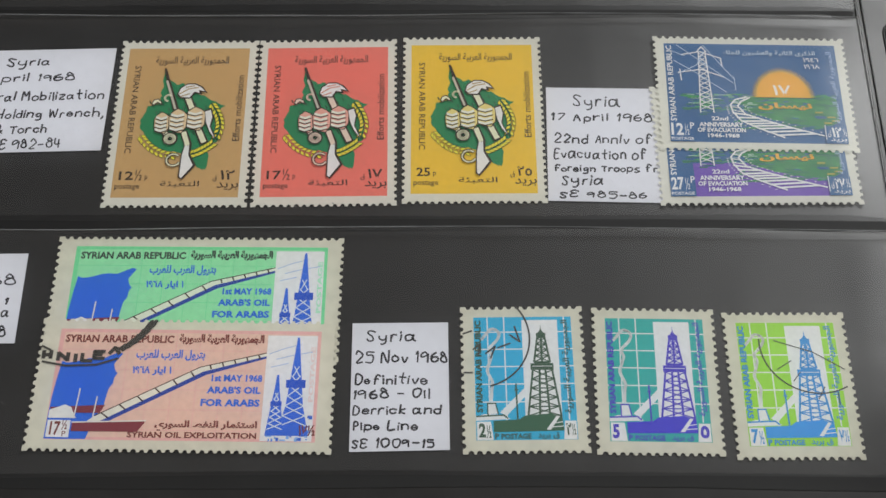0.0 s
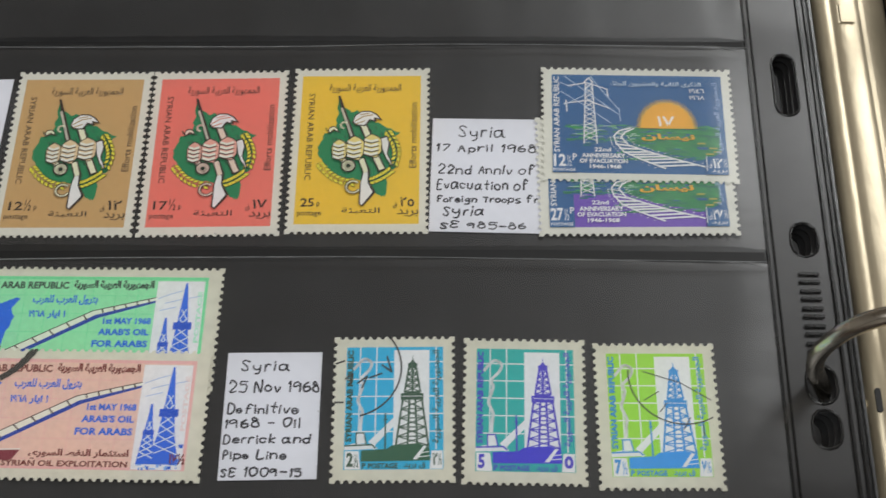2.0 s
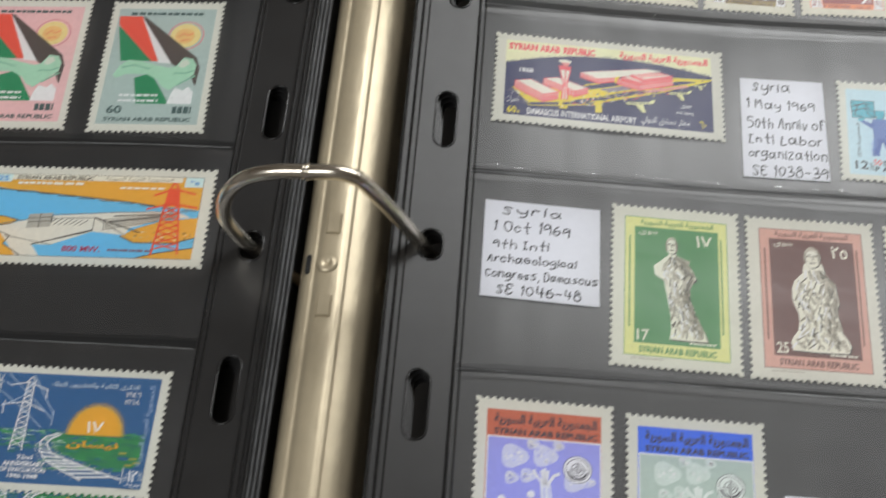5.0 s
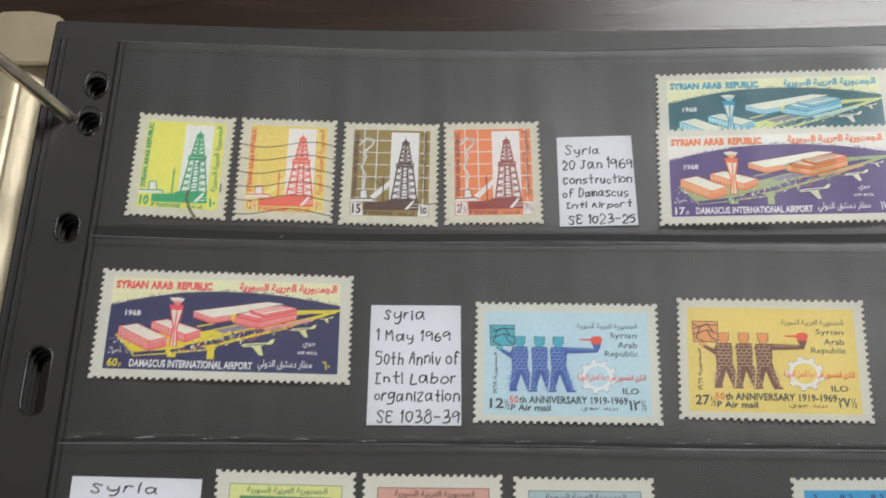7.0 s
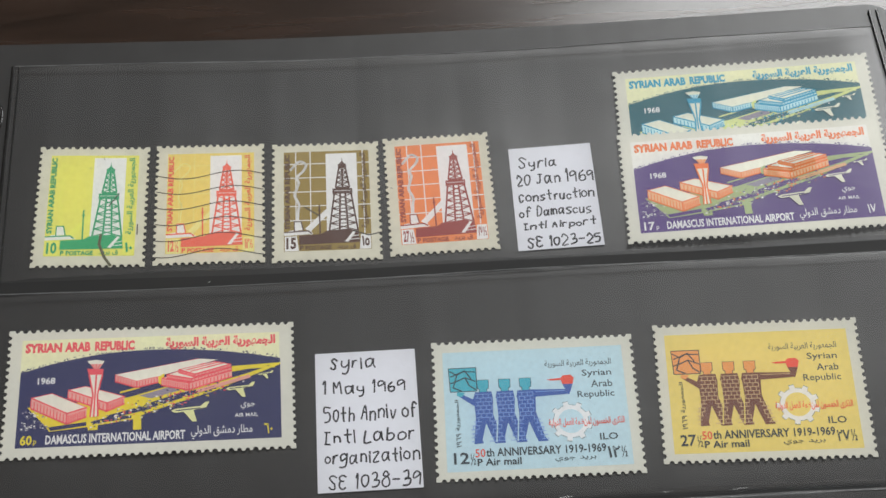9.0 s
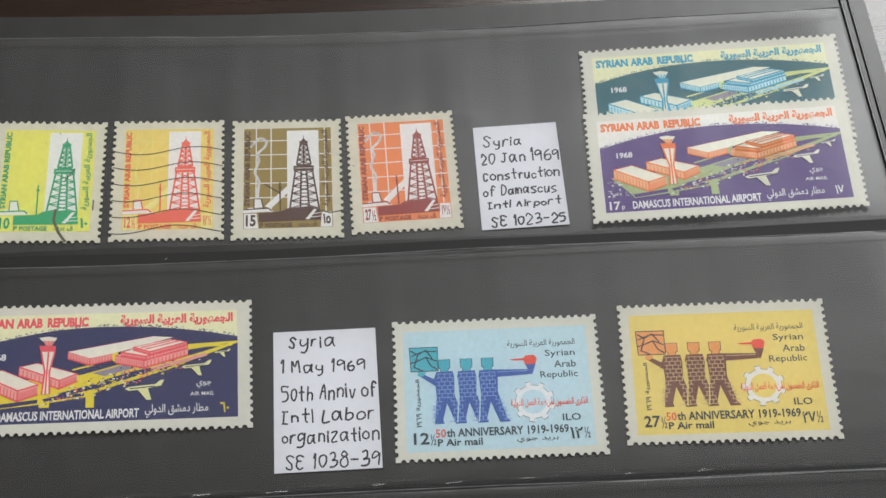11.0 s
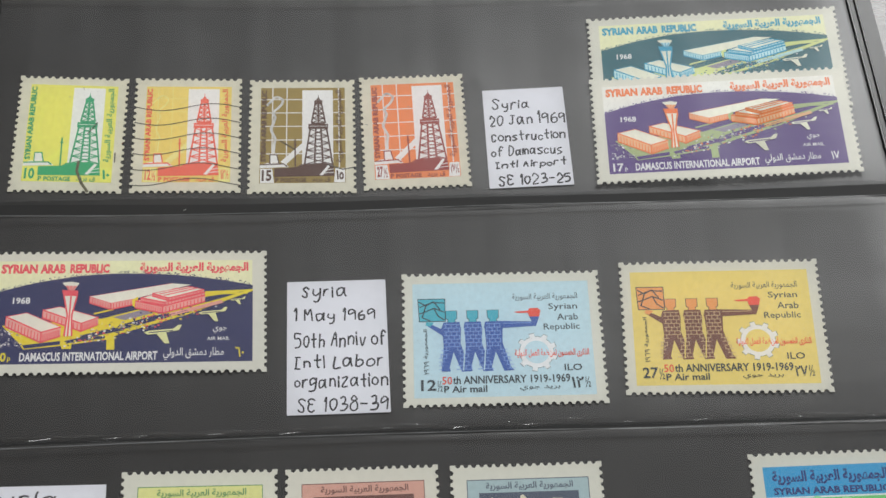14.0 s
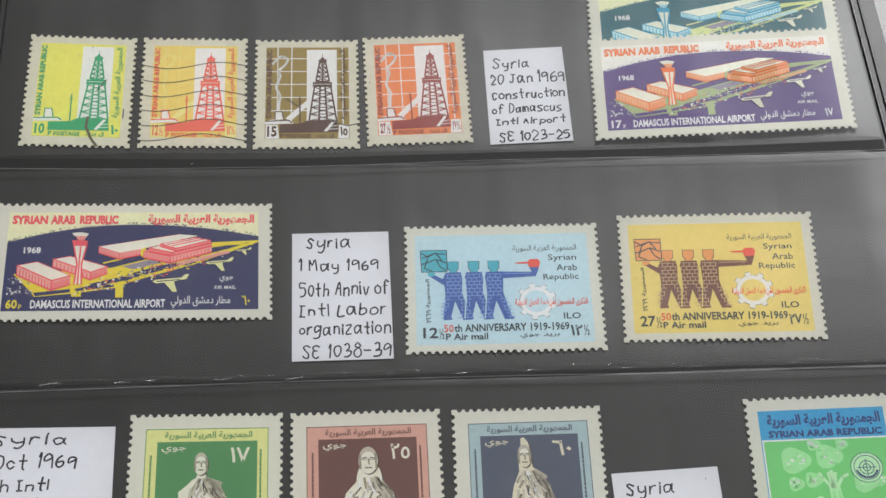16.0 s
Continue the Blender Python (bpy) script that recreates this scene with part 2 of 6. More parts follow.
# ---------------------------------------------------------------- printed things
class Art:
    """Collects flat printed shapes in percent of a sheet w by h album units, x to the right and y down, part by part."""
    STEP = 0.002

    def __init__(self, w, h, base):
        self.w, self.h, self.base, self.level, self.parts = w, h, base, 0, {}

    def at(self, p):
        return ((p[0] / 100 - 0.5) * self.w, (0.5 - p[1] / 100) * self.h)

    def add(self, name, verts, faces, colour, up=True):
        vs, fs, ms, mats = self.parts.setdefault(name, ([], [], [], []))
        if colour not in mats:
            mats.append(colour)
        if up:
            self.level += 1
        z = self.base + self.level * self.STEP
        n = len(vs)
        vs += [(x, y, z) for x, y in verts]
        fs += [tuple(n + k for k in f) for f in faces]
        ms += [mats.index(colour)] * len(faces)

    def poly(self, name, pts, colour, up=True):
        p = [self.at(q) for q in pts]
        area = sum(a[0] * b[1] - b[0] * a[1] for a, b in zip(p, p[1:] + p[:1]))
        p = p if area > 0 else p[::-1]
        self.add(name, p, [tuple(range(len(p)))], colour, up)

    def rect(self, name, x0, y0, x1, y1, colour, up=True):
        self.poly(name, [(x0, y0), (x1, y0), (x1, y1), (x0, y1)], colour, up)

    def disc(self, name, x, y, r, colour, ry=None, up=True, n=22):
        """r in percent of the width; ry of the height, or round."""
        ry = ry if ry else r * self.w / self.h
        self.poly(name, oval(x, y, r, ry, n), colour, up)

    def lines(self, name, runs, width, colour):
        """Strokes of that width in album units."""
        self.level += 1
        for run in runs:
            p = [self.at(q) for q in run]
            for a, b in zip(p, p[1:]):
                d = math.hypot(b[0] - a[0], b[1] - a[1]) or 1
                nx, ny = -(b[1] - a[1]) / d * width / 2, (b[0] - a[0]) / d * width / 2
                ex, ey = (b[0] - a[0]) / d * width * 0.25, (b[1] - a[1]) / d * width * 0.25
                self.add(name, [(a[0] - nx - ex, a[1] - ny - ey), (b[0] - nx + ex, b[1] - ny + ey), (b[0] + nx + ex, b[1] + ny + ey), (a[0] + nx - ex, a[1] + ny - ey)], [(0, 1, 2, 3)], colour, False)

    def arc(self, name, x, y, r, a0, a1, width, colour, n=24):
        k = self.w / self.h
        self.lines(name, [[(x + r * math.cos(math.radians(a0 + (a1 - a0) * i / n)), y - r * k * math.sin(math.radians(a0 + (a1 - a0) * i / n))) for i in range(n + 1)]], width, colour)

    def text(self, name, words, x0, y0, x1, y1, colour, turn=0, bold=0.0, arabic=False):
        """Letters that fill a box; turn 90: read upwards, -90: read downwards."""
        vs, fs = set_line(shaped(words) if arabic else words, bold + 0.009)
        xs, ys = [v[0] for v in vs], [v[1] for v in vs]
        lx, ly, hx, hy = min(xs), min(ys), max(xs), max(ys)
        (ax, ay), (bx, by) = self.at((x0, y1)), self.at((x1, y0))
        out = []
        for x, y in vs:
            s, t = (x - lx) / (hx - lx), (y - ly) / (hy - ly)
            s, t = (s, t) if not turn else (1 - t, s) if turn > 0 else (t, 1 - s)
            out.append((ax + (bx - ax) * s, ay + (by - ay) * t))
        self.add(name, out, fs, colour)

    def bars(self, name, x0, y0, x1, y1, colour, n=6, seed=1, upright=False):
        """Small writing that cannot be read."""
        rnd = random.Random(seed)
        self.level += 1
        pos = 0.0
        while pos < 0.97:
            step = rnd.uniform(0.5, 1.5) / n
            a, b = pos, min(1.0, pos + step * 0.8)
            if upright:
                self.rect(name, x0, y0 + (y1 - y0) * a, x1, y0 + (y1 - y0) * b, colour, False)
            else:
                self.rect(name, x0 + (x1 - x0) * a, y0, x0 + (x1 - x0) * b, y1, colour, False)
            pos += step

    def make(self, parent, labels):
        for key, (vs, fs, ms, mats) in self.parts.items():
            name = key.split("#")[0]
            me = bpy.data.meshes.new(name)
            me.from_pydata([(x * U, y * U, z * U) for x, y, z in vs], [], fs)
            for m in mats:
                me.materials.append(m if not isinstance(m, str) else ink(m))
            me.polygons.foreach_set("material_index", ms)
            ob = new(name, me)
            ob.parent = parent
            if name in labels:
                tagged(ob, labels[name])
            if name in ("lettering", "handwriting"):
                tagged(ob, kind="stuff")


def perforated(w, h, pitch, rnd, r=0.46):
    """The toothed outline of a stamp."""
    loop = []
    corners = [(-w / 2, -h / 2), (w / 2, -h / 2), (w / 2, h / 2), (-w / 2, h / 2)]
    for k in range(4):
        (ax, ay), (bx, by) = corners[k], corners[(k + 1) % 4]
        length = math.hypot(bx - ax, by - ay)
        n = round(length / pitch)
        dx, dy = (bx - ax) / length, (by - ay) / length
        nx, ny = -dy, dx
        loop.append((ax, ay))
        for i in range(1, n):
            c = i * length / n
            rr = r * rnd.uniform(0.85, 1.1)
            for j in range(5):
                a = math.pi * j / 4
                s, d = c - rr * math.cos(a), rr * math.sin(a) * 1.15 + (rnd.uniform(-0.05, 0.05) if j in (0, 4) else 0)
                loop.append((ax + dx * s + nx * d, ay + dy * s + ny * d))
    return loop


def seat(ob, x, y, angle, w, layer):
    """Lay a flat thing on the page, in its pocket."""
    z = rise(x) + (0.00078 * (w / 2) ** 2 if x > 0 else 0) + 0.1 + layer * 0.28
    ob.matrix_world = Matrix.Translation((x * U, y * U, PLANE + z * U)) @ Matrix.Rotation(-math.atan(slope(x)), 4, "Y") @ Matrix.Rotation(math.radians(angle), 4, "Z")


SEED = [10]


def stamp(art, x, y, angle, label, labels=None, layer=0, aged=False, group="", pitch=1.34):
    SEED[0] += 1
    rnd = random.Random(SEED[0])
    bm = slab(bmesh.new(), [(a * U, b * U) for a, b in perforated(art.w, art.h, pitch, rnd)], 0.0, 0.12 * U)
    ob = part("postage_stamp", bm, PAPER_OLD if aged else PAPER)
    tagged(ob, label, "stamp", group)
    seat(ob, x, y, angle, art.w, layer)
    art.make(ob, labels or {})
    return ob


# single pen strokes of each letter, as points on a grid: column, then height over the descender
PEN_STROKES = {
    "A": "02 28 42;15 35", "B": "02 09;09 29 38 36 05;05 35 44 33 02", "C": "47 28 07 04 12 32 43", "D": "02 09 29 47 44 22 02", "E": "49 09 02 42;06 36",
    "F": "49 09 02;06 36", "G": "48 29 08 16 36;16 05 03 22 43", "H": "09 02;49 42;05 45", "I": "08 38;18 12;02 32", "J": "18 58;38 33 12 03",
    "L": "09 02 42", "M": "02 09 25 49 52", "N": "02 08 42 49", "O": "28 07 04 22 44 47 28", "P": "02 09 29 38 36 05", "S": "47 28 18 07 25 34 32 12 03",
    "T": "08 58;38 32", "W": "08 12 27 42 58", "a": "45 26 05 03 12 33 46;46 43 52", "b": "09 02;05 26 45 43 22 02", "c": "45 26 05 03 22 43", "d": "45 26 05 03 22 43;49 42",
    "e": "04 44 35 26 05 03 22 43", "f": "48 29 17 12;06 36", "g": "45 26 05 04 13 44;46 41 20 00", "h": "09 02;05 26 45 42", "i": "06 02;07 08", "k": "09 02;46 04 42", "l": "09 02",
    "m": "06 02;05 16 25 22;25 36 55 52", "n": "06 02;05 26 45 42", "o": "26 05 03 22 43 45 26", "p": "06 00;05 26 45 43 22 03", "q": "46 26 05 03 22 43;46 40", "r": "06 02;04 16 36",
    "s": "46 26 05 24 43 22 02", "t": "29 23 32;06 46", "u": "06 03 12 32 46;46 42", "v": "06 22 46", "w": "06 12 25 32 56", "x": "06 42;46 02", "y": "06 04 23 44;46 42 30 10", "z": "06 46 02 42",
    "0": "28 07 04 22 44 47 28", "1": "07 19 12", "2": "07 19 38 46 02 42", "3": "08 29 38 36 15;15 45 43 22 02", "4": "09 05 45;38 32", "5": "48 08 06 36 44 32 02", "6": "38 06 03 22 43 45 15 04",
    "7": "08 48 12", "8": "37 19 07 36 43 22 03 05 37", "9": "47 28 07 05 36 47;47 42", "-": "05 45", ",": "12 00", "&": "42 07 19 27 04 12 45", "/": "02 49"}


def pen_line(words, rnd):
    """Pen strokes of a line of handwriting, from x = 0, uneven from letter to letter."""
    runs, x = [], 0.0
    for ch in words:
        if ch not in PEN_STROKES:
            x += 3.4
            continue
        k, lift, lean, far = rnd.uniform(0.85, 1.12), rnd.uniform(-0.5, 0.5), rnd.uniform(0.0, 0.16), 0.0
        for stroke in PEN_STROKES[ch].split(";"):
            pts = [Vector((int(p[0]) + rnd.uniform(-0.25, 0.25), int(p[1]) + rnd.uniform(-0.25, 0.25), 0)) for p in stroke.split()]
            far = max([far] + [p.x for p in pts])
            pts = smooth_path(pts, 4) if len(pts) > 2 else pts
            runs.append([(x + (p.x + lean * (p.y - 2)) * k, 2 + (p.y - 2) * k + lift) for p in pts])
        x += far * k + rnd.uniform(2.0, 2.8)
    return runs


def ribbon(run, width):
    """A pen stroke of that width along points: corners and faces."""
    vs, fs, n = [], [], len(run)
    for i, p in enumerate(run):
        a, b = run[max(0, i - 1)], run[min(n - 1, i + 1)]
        d = math.hypot(b[0] - a[0], b[1] - a[1]) or 1.0
        dx, dy = (b[0] - a[0]) / d * width / 2, (b[1] - a[1]) / d * width / 2
        ex = -0.5 if i == 0 else 0.5 if i == n - 1 else 0.0
        vs += [(p[0] + dy + dx * ex, p[1] - dx + dy * ex), (p[0] - dy + dx * ex, p[1] + dx + dy * ex)]
    for i in range(n - 1):
        fs.append((2 * i, 2 * i + 2, 2 * i + 3, 2 * i + 1))
    return vs, fs


def paper_label(rows, x, y, w, h, angle, label, layer=0, skew=0.0):
    """A cut slip of paper with handwriting: rows of words, left, top, right and bottom in percent."""
    SEED[0] += 1
    rnd = random.Random(SEED[0])
    bm = slab(bmesh.new(), [(a * U, b * U) for a, b in [(-w / 2 - skew, -h / 2), (w / 2 - skew * 0.4, -h / 2 + rnd.uniform(-0.2, 0.2)), (w / 2 + skew, h / 2), (-w / 2 + rnd.uniform(-0.2, 0.2), h / 2)]], 0.0, 0.12 * U)
    ob = part("paper_label", bm, LABEL_PAPER)
    tagged(ob, label, "label", "handwritten labels")
    seat(ob, x, y, angle, w, layer)
    art = Art(w, h, 0.12)
    art.level = 2
    for words, x0, y0, x1, y1 in rows:
        x1, y0, y1 = min(98.0, x1), y0 + (y1 - y0) * 0.10, y1 - (y1 - y0) * 0.06
        runs = pen_line(words, rnd)
        xs, ys = [p[0] for r in runs for p in r], [p[1] for r in runs for p in r]
        lx, ly, hx, hy = min(xs), min(ys), max(xs), max(ys)
        (ax, ay), (bx, by) = art.at((x0, y1)), art.at((x1, y0))
        for r in runs:
            vs, fs = ribbon([(ax + (bx - ax) * (p - lx) / max(hx - lx, 1.0), ay + (by - ay) * (q - ly) / (hy - ly)) for p, q in r], rnd.uniform(0.26, 0.35))
            art.add("handwriting", vs, fs, PEN, False)
    art.make(ob, {"handwriting": "black pen handwriting"})
    return ob


SAR = "SYRIAN ARAB REPUBLIC"
JAS = "الجمهورية العربية السورية"

# ---------------------------------------------------------------- room
def room():
    bm = box(bmesh.new(), -2.5, -2.5, -0.1, 2.5, 2.9, 0.0)
    tagged(part("floor", bm, CARPET), "brown boarded floor of the room", "floor", kind="structure")
    bm = box(bmesh.new(), -2.5, -2.5, 2.5, 2.5, 2.9, 2.6)
    tagged(part("ceiling", bm, CEILING), "plain white painted ceiling of the room", "ceiling", kind="structure")
    for name, b in (("wall_south", (-2.5, -2.6, 0, 2.5, -2.5, 2.5)), ("wall_west", (-2.6, -2.6, 0, -2.5, 3.0, 2.5)), ("wall_east", (2.5, -2.6, 0, 2.6, 3.0, 2.5))):
        tagged(part(name, box(bmesh.new(), *b), WALL), "plain pale painted wall of the room", "wall", kind="structure")
    tagged(part("wall_north", box(bmesh.new(), -2.5, 2.9, 0, 2.5, 3.0, 2.5), WALL), "plain pale painted wall of the room", "wall", kind="structure")


def table():
    top = PLANE - 17 * U
    ob = tagged(new("table"), "dark brown glossy wooden table under the album", "table")
    ob.location = (0.0, 0.1, 0.0)
    bm = box(bmesh.new(), -0.9, -0.5, top - 0.03, 0.9, 0.5, top)
    bmesh.ops.bevel(bm, geom=bm.edges[:], offset=0.004, segments=2, affect="EDGES")
    part("tabletop", bm, WOOD, ob)
    for sx in (-1, 1):
        for sy in (-1, 1):
            bm = box(bmesh.new(), sx * 0.82 - 0.03, sy * 0.42 - 0.03, 0, sx * 0.82 + 0.03, sy * 0.42 + 0.03, top - 0.03)
            bmesh.ops.bevel(bm, geom=bm.edges[:], offset=0.004, segments=2, affect="EDGES")
            part("leg", bm, WOOD, ob)


room()
table()

# ---------------------------------------------------------------- binder
RING_ROWS = (106.5, 16.2, -75.0)


def binder():
    """An open ring binder: cover, arched metal spine plate, three rings."""
    ob = tagged(new("ring_binder"), "open black ring binder with a nickel-plated three-ring spine", "binder")
    ob.location = (0, 0, PLANE - 17 * U)
    z0 = 0.0
    bm = box(bmesh.new(), -180 * U, -100 * U, z0, 180 * U, 128 * U, 2.5 * U)
    bmesh.ops.bevel(bm, geom=bm.edges[:], offset=0.8 * U, segments=2, affect="EDGES")
    part("cover", bm, COVER, ob, "black vinyl binder cover")
    # spine plate: a shallow arch with a ridge, its cross-section swept along the spine
    cut = [(-6.5, 3), (-6.3, 11.4), (-5.7, 12.5), (-4.9, 13.0), (-3.5, 13.4), (-3.2, 13.15), (-2.9, 13.5), (-1.6, 13.72), (0.0, 13.72), (1.2, 13.52), (2.3, 13.3), (2.6, 13.0), (2.95, 13.15), (3.4, 13.05), (5.4, 12.35), (7.5, 11.5), (8.3, 10.8), (8.9, 9.2), (9.9, 5.5), (10.3, 3)]
    bm = bmesh.new()
    rows = []
    for v in (-104, -60, 0, 60, 131, 136, 137.5):
        k = 0.0 if v < 132 else (0.8 if v < 137 else 3.0)
        rows.append([bm.verts.new((x * U, v * U, (max(3.0, z - k)) * U)) for x, z in cut])
    for a, b in zip(rows, rows[1:]):
        for i in range(len(cut) - 1):
            f = bm.faces.new((a[i], a[i + 1], b[i + 1], b[i]))
            f.smooth = True
    bm.faces.new(rows[0][::-1])
    bm.faces.new(rows[-1])
    bmesh.ops.recalc_face_normals(bm, faces=bm.faces[:])
    plate = part("spine_plate", bm, STEEL, ob, "nickel-plated arched metal spine plate")
    bm = slab(bmesh.new(), [(x * U, y * U) for x, y in ((-8.5, 128), (13.0, 127.5), (15.2, 131.5), (13.8, 136.5), (9.0, 141.5), (3.0, 143), (-4.0, 143), (-7.5, 139.5), (-9.5, 133))], 13.6 * U, 15.0 * U)
    bmesh.ops.bevel(bm, geom=[e for e in bm.edges], offset=0.4 * U, segments=2, affect="EDGES")
    part("opening_lever", bm, STEEL, ob, "steel opening lever at the spine's end")
    for v in RING_ROWS:
        # rivet with a dimple, and pressed tabs above and below it
        bm = bmesh.new()
        for r0, r1, h0, h1 in ((2.2, 1.7, 0.0, 0.8), (1.7, 0.9, 0.8, 0.7), (0.9, 0.3, 0.7, 0.25)):
            a = [bm.verts.new((-0.9 * U + r0 * U * math.cos(t), v * U + r0 * U * math.sin(t), (13.5 + h0) * U)) for t in [2 * math.pi * i / 16 for i in range(16)]]
            b = [bm.verts.new((-0.9 * U + r1 * U * math.cos(t), v * U + r1 * U * math.sin(t), (13.5 + h1) * U)) for t in [2 * math.pi * i / 16 for i in range(16)]]
            for i in range(16):
                f = bm.faces.new((a[i], a[(i + 1) % 16], b[(i + 1) % 16], b[i]))
                f.smooth = True
        bmesh.ops.remove_doubles(bm, verts=bm.verts[:], dist=0.02 * U)
        bmesh.ops.recalc_face_normals(bm, faces=bm.faces[:])
        part("rivet", bm, STEEL, plate, "round pressed steel rivet")
        for dv in (-9.5, 9.5):
            bm = box(bmesh.new(), -2.1 * U, (v + dv - 2.6) * U, 13.2 * U, 1.1 * U, (v + dv + 2.6) * U, 14.15 * U)
            bmesh.ops.bevel(bm, geom=bm.edges[:], offset=0.4 * U, segments=3, affect="EDGES")
            part("pressed_tab", bm, STEEL, plate, "raised pressed metal tab")
        # no opening is cut: a black inlay paints the slot's shaded inside
        bm = slab(bmesh.new(), [(a * U, b * U) for a, b in slot(-4.7, v, 0.5, 2.2)], 12.6 * U, 13.3 * U)
        part("plate_slot", bm, DARK, plate, "dark slot in the metal plate")
        z = 17.0
        left = smooth_path([(-7.5, v, 6), (-12.5, v, 12.5), (-15.4, v, 18.4), (-18.0, v, 25), (-18.6, v, 31.5), (-16.4, v, 38.5), (-12.2, v, 43.2), (-7.0, v, 45.2), (-1.2, v, 45.6)])
        bm = sweep(bmesh.new(), [tuple(c * U for c in p) for p in left], 1.45 * U, 12)
        ring = part("ring", bm, RING_STEEL, ob, "polished steel ring half with a rounded bend")
        right = smooth_path([(-1.1, v, 45.6), (4.0, v, 45.7), (7.2, v, 44.6), (9.2, v, 42.2), (14.6, v, 31.4), (20.1, v, 18.0), (21.2, v, 14.0), (17, v, 8.5), (10.5, v, 6)])
        bm = sweep(bmesh.new(), [tuple(c * U for c in p) for p in right], 1.45 * U, 12)
        part("ring", bm, RING_STEEL, ob, "polished steel ring half with a slanting leg")
        bm = sweep(bmesh.new(), [((-1.45 + 0.35 * i) * U, v * U, 45.6 * U) for i in range(3)], 1.62 * U, 12)
        part("ring_joint", bm, RING_STEEL, ring, "toothed joint of the ring")
    return ob


binder()

# ---------------------------------------------------------------- album pages
ROWS_V = {1: (127.2, 78.2, 34.8, -9.2, -54.0, -99.0), -1: (130.0, 84.5, 38.6, -7.3, -53.0, -98.8)}
GAPS = {1: (3.0, 1.6, 1.5, 1.5, 1.5), -1: (2.5, 2.5, 2.4, 2.6, 2.6)}
HOLES = ((117, 2.0, 3.2), (106.3, 2.1, 3.2), (81.3, 2.0, 3.2), (48.0, 1.95, 6.8), (16.4, 2.1, 3.3), (-15.9, 1.95, 6.8), (-49.0, 2.1, 3.2), (-75.0, 2.3, 3.3), (-84.0, 2.1, 3.2))


def sheet(bm, x0, x1, y0, y1, z, thick, holes, corner=5.0):
    """A punched sheet that follows the page surface."""
    c, inner = corner, x0 if abs(x0) < abs(x1) else x1
    def corners():
        r = [c if abs(x0) > 50 else 0.8, c if abs(x1) > 50 else 0.8]
        pts = []
        for cx, cy, rr, a in ((x1 - r[1], y1 - r[1], r[1], 0), (x0 + r[0], y1 - r[0], r[0], 90), (x0 + r[0], y0 + r[0], r[0], 180), (x1 - r[1], y0 + r[1], r[1], 270)):
            pts += [(cx + rr * math.cos(math.radians(a + 15 * i)), cy + rr * math.sin(math.radians(a + 15 * i))) for i in range(7)]
        return pts
    edges = []
    for loop in [corners()] + holes:
        vs = [bm.verts.new((x, y, 0)) for x, y in loop]
        edges += [bm.edges.new((vs[i], vs[(i + 1) % len(vs)])) for i in range(len(vs))]
    bmesh.ops.triangle_fill(bm, use_beauty=True, use_dissolve=False, edges=edges)
    steps = [x0 + (x1 - x0) * i / 28 for i in range(1, 28)]
    for s in steps:
        bmesh.ops.bisect_plane(bm, geom=bm.verts[:] + bm.edges[:] + bm.faces[:], plane_co=(s, 0, 0), plane_no=(1, 0, 0))
    bmesh.ops.recalc_face_normals(bm, faces=bm.faces[:])
    if sum(f.normal.z for f in bm.faces) < 0:
        bmesh.ops.reverse_faces(bm, faces=bm.faces[:])
    top = bm.faces[:]
    ext = bmesh.ops.extrude_face_region(bm, geom=top)
    for v in [g for g in ext["geom"] if isinstance(g, bmesh.types.BMVert)]:
        v.co.z += thick
    for f in top:
        if f.is_valid:
            f.normal_flip()
    bmesh.ops.recalc_face_normals(bm, faces=bm.faces[:])
    for v in bm.verts:
        v.co = (v.co.x * U, (v.co.y + (bend(v.co.x) if v.co.y > 100 else 0.0)) * U, (rise(v.co.x) + v.co.z + z) * U)
    return bm


def film_strip(side, v0, v1, seed):
    """One clear pocket front: welded at the foot, open and slightly proud at the top edge."""
    rnd = random.Random(seed)
    a, b = (26.6, 190.6) if side > 0 else (-190.6, -22.3)
    bm = bmesh.new()
    loose = False
    nx, prof = 60, [(0.0, 0.35), (0.6, 0.8), (2.0, 1.25), (8.0, 1.35)] if loose else [(0.0, 1.2), (0.6, 1.25), (2.0, 1.3), (8.0, 1.35)]
    prof += [(0.5 * (v1 - v0), 1.4), (v1 - v0 - 1.2, 1.4), (v1 - v0 - 0.5, 1.6), (v1 - v0, 1.45)]
    ph = [rnd.uniform(0, 6.28) for _ in range(4)]
    rows = []
    for dv, h in prof:
        row = []
        for i in range(nx + 1):
            x = a + (b - a) * i / nx
            wave = 0.16 * math.sin(x * 0.13 + ph[0]) + 0.10 * math.sin(x * 0.31 + ph[1]) + 0.08 * math.sin(x * 0.6 + ph[2])
            end = min(1.0, i / 2, (nx - i) / 2)
            near = (1.6 if loose else 0.5) if dv < 3 else 0.6
            row.append(bm.verts.new((x * U, (v0 + dv + bend(x) + 0.25 * math.sin(x * 0.05 + ph[3])) * U, PLANE + (rise(x) + 0.15 + (h - 0.15 + near * wave) * (0.25 + 0.75 * end)) * U)))
        rows.append(row)
    for p, q in zip(rows, rows[1:]):
        for i in range(nx):
            f = bm.faces.new((p[i], p[i + 1], q[i + 1], q[i]))
            f.smooth = True
    return bm


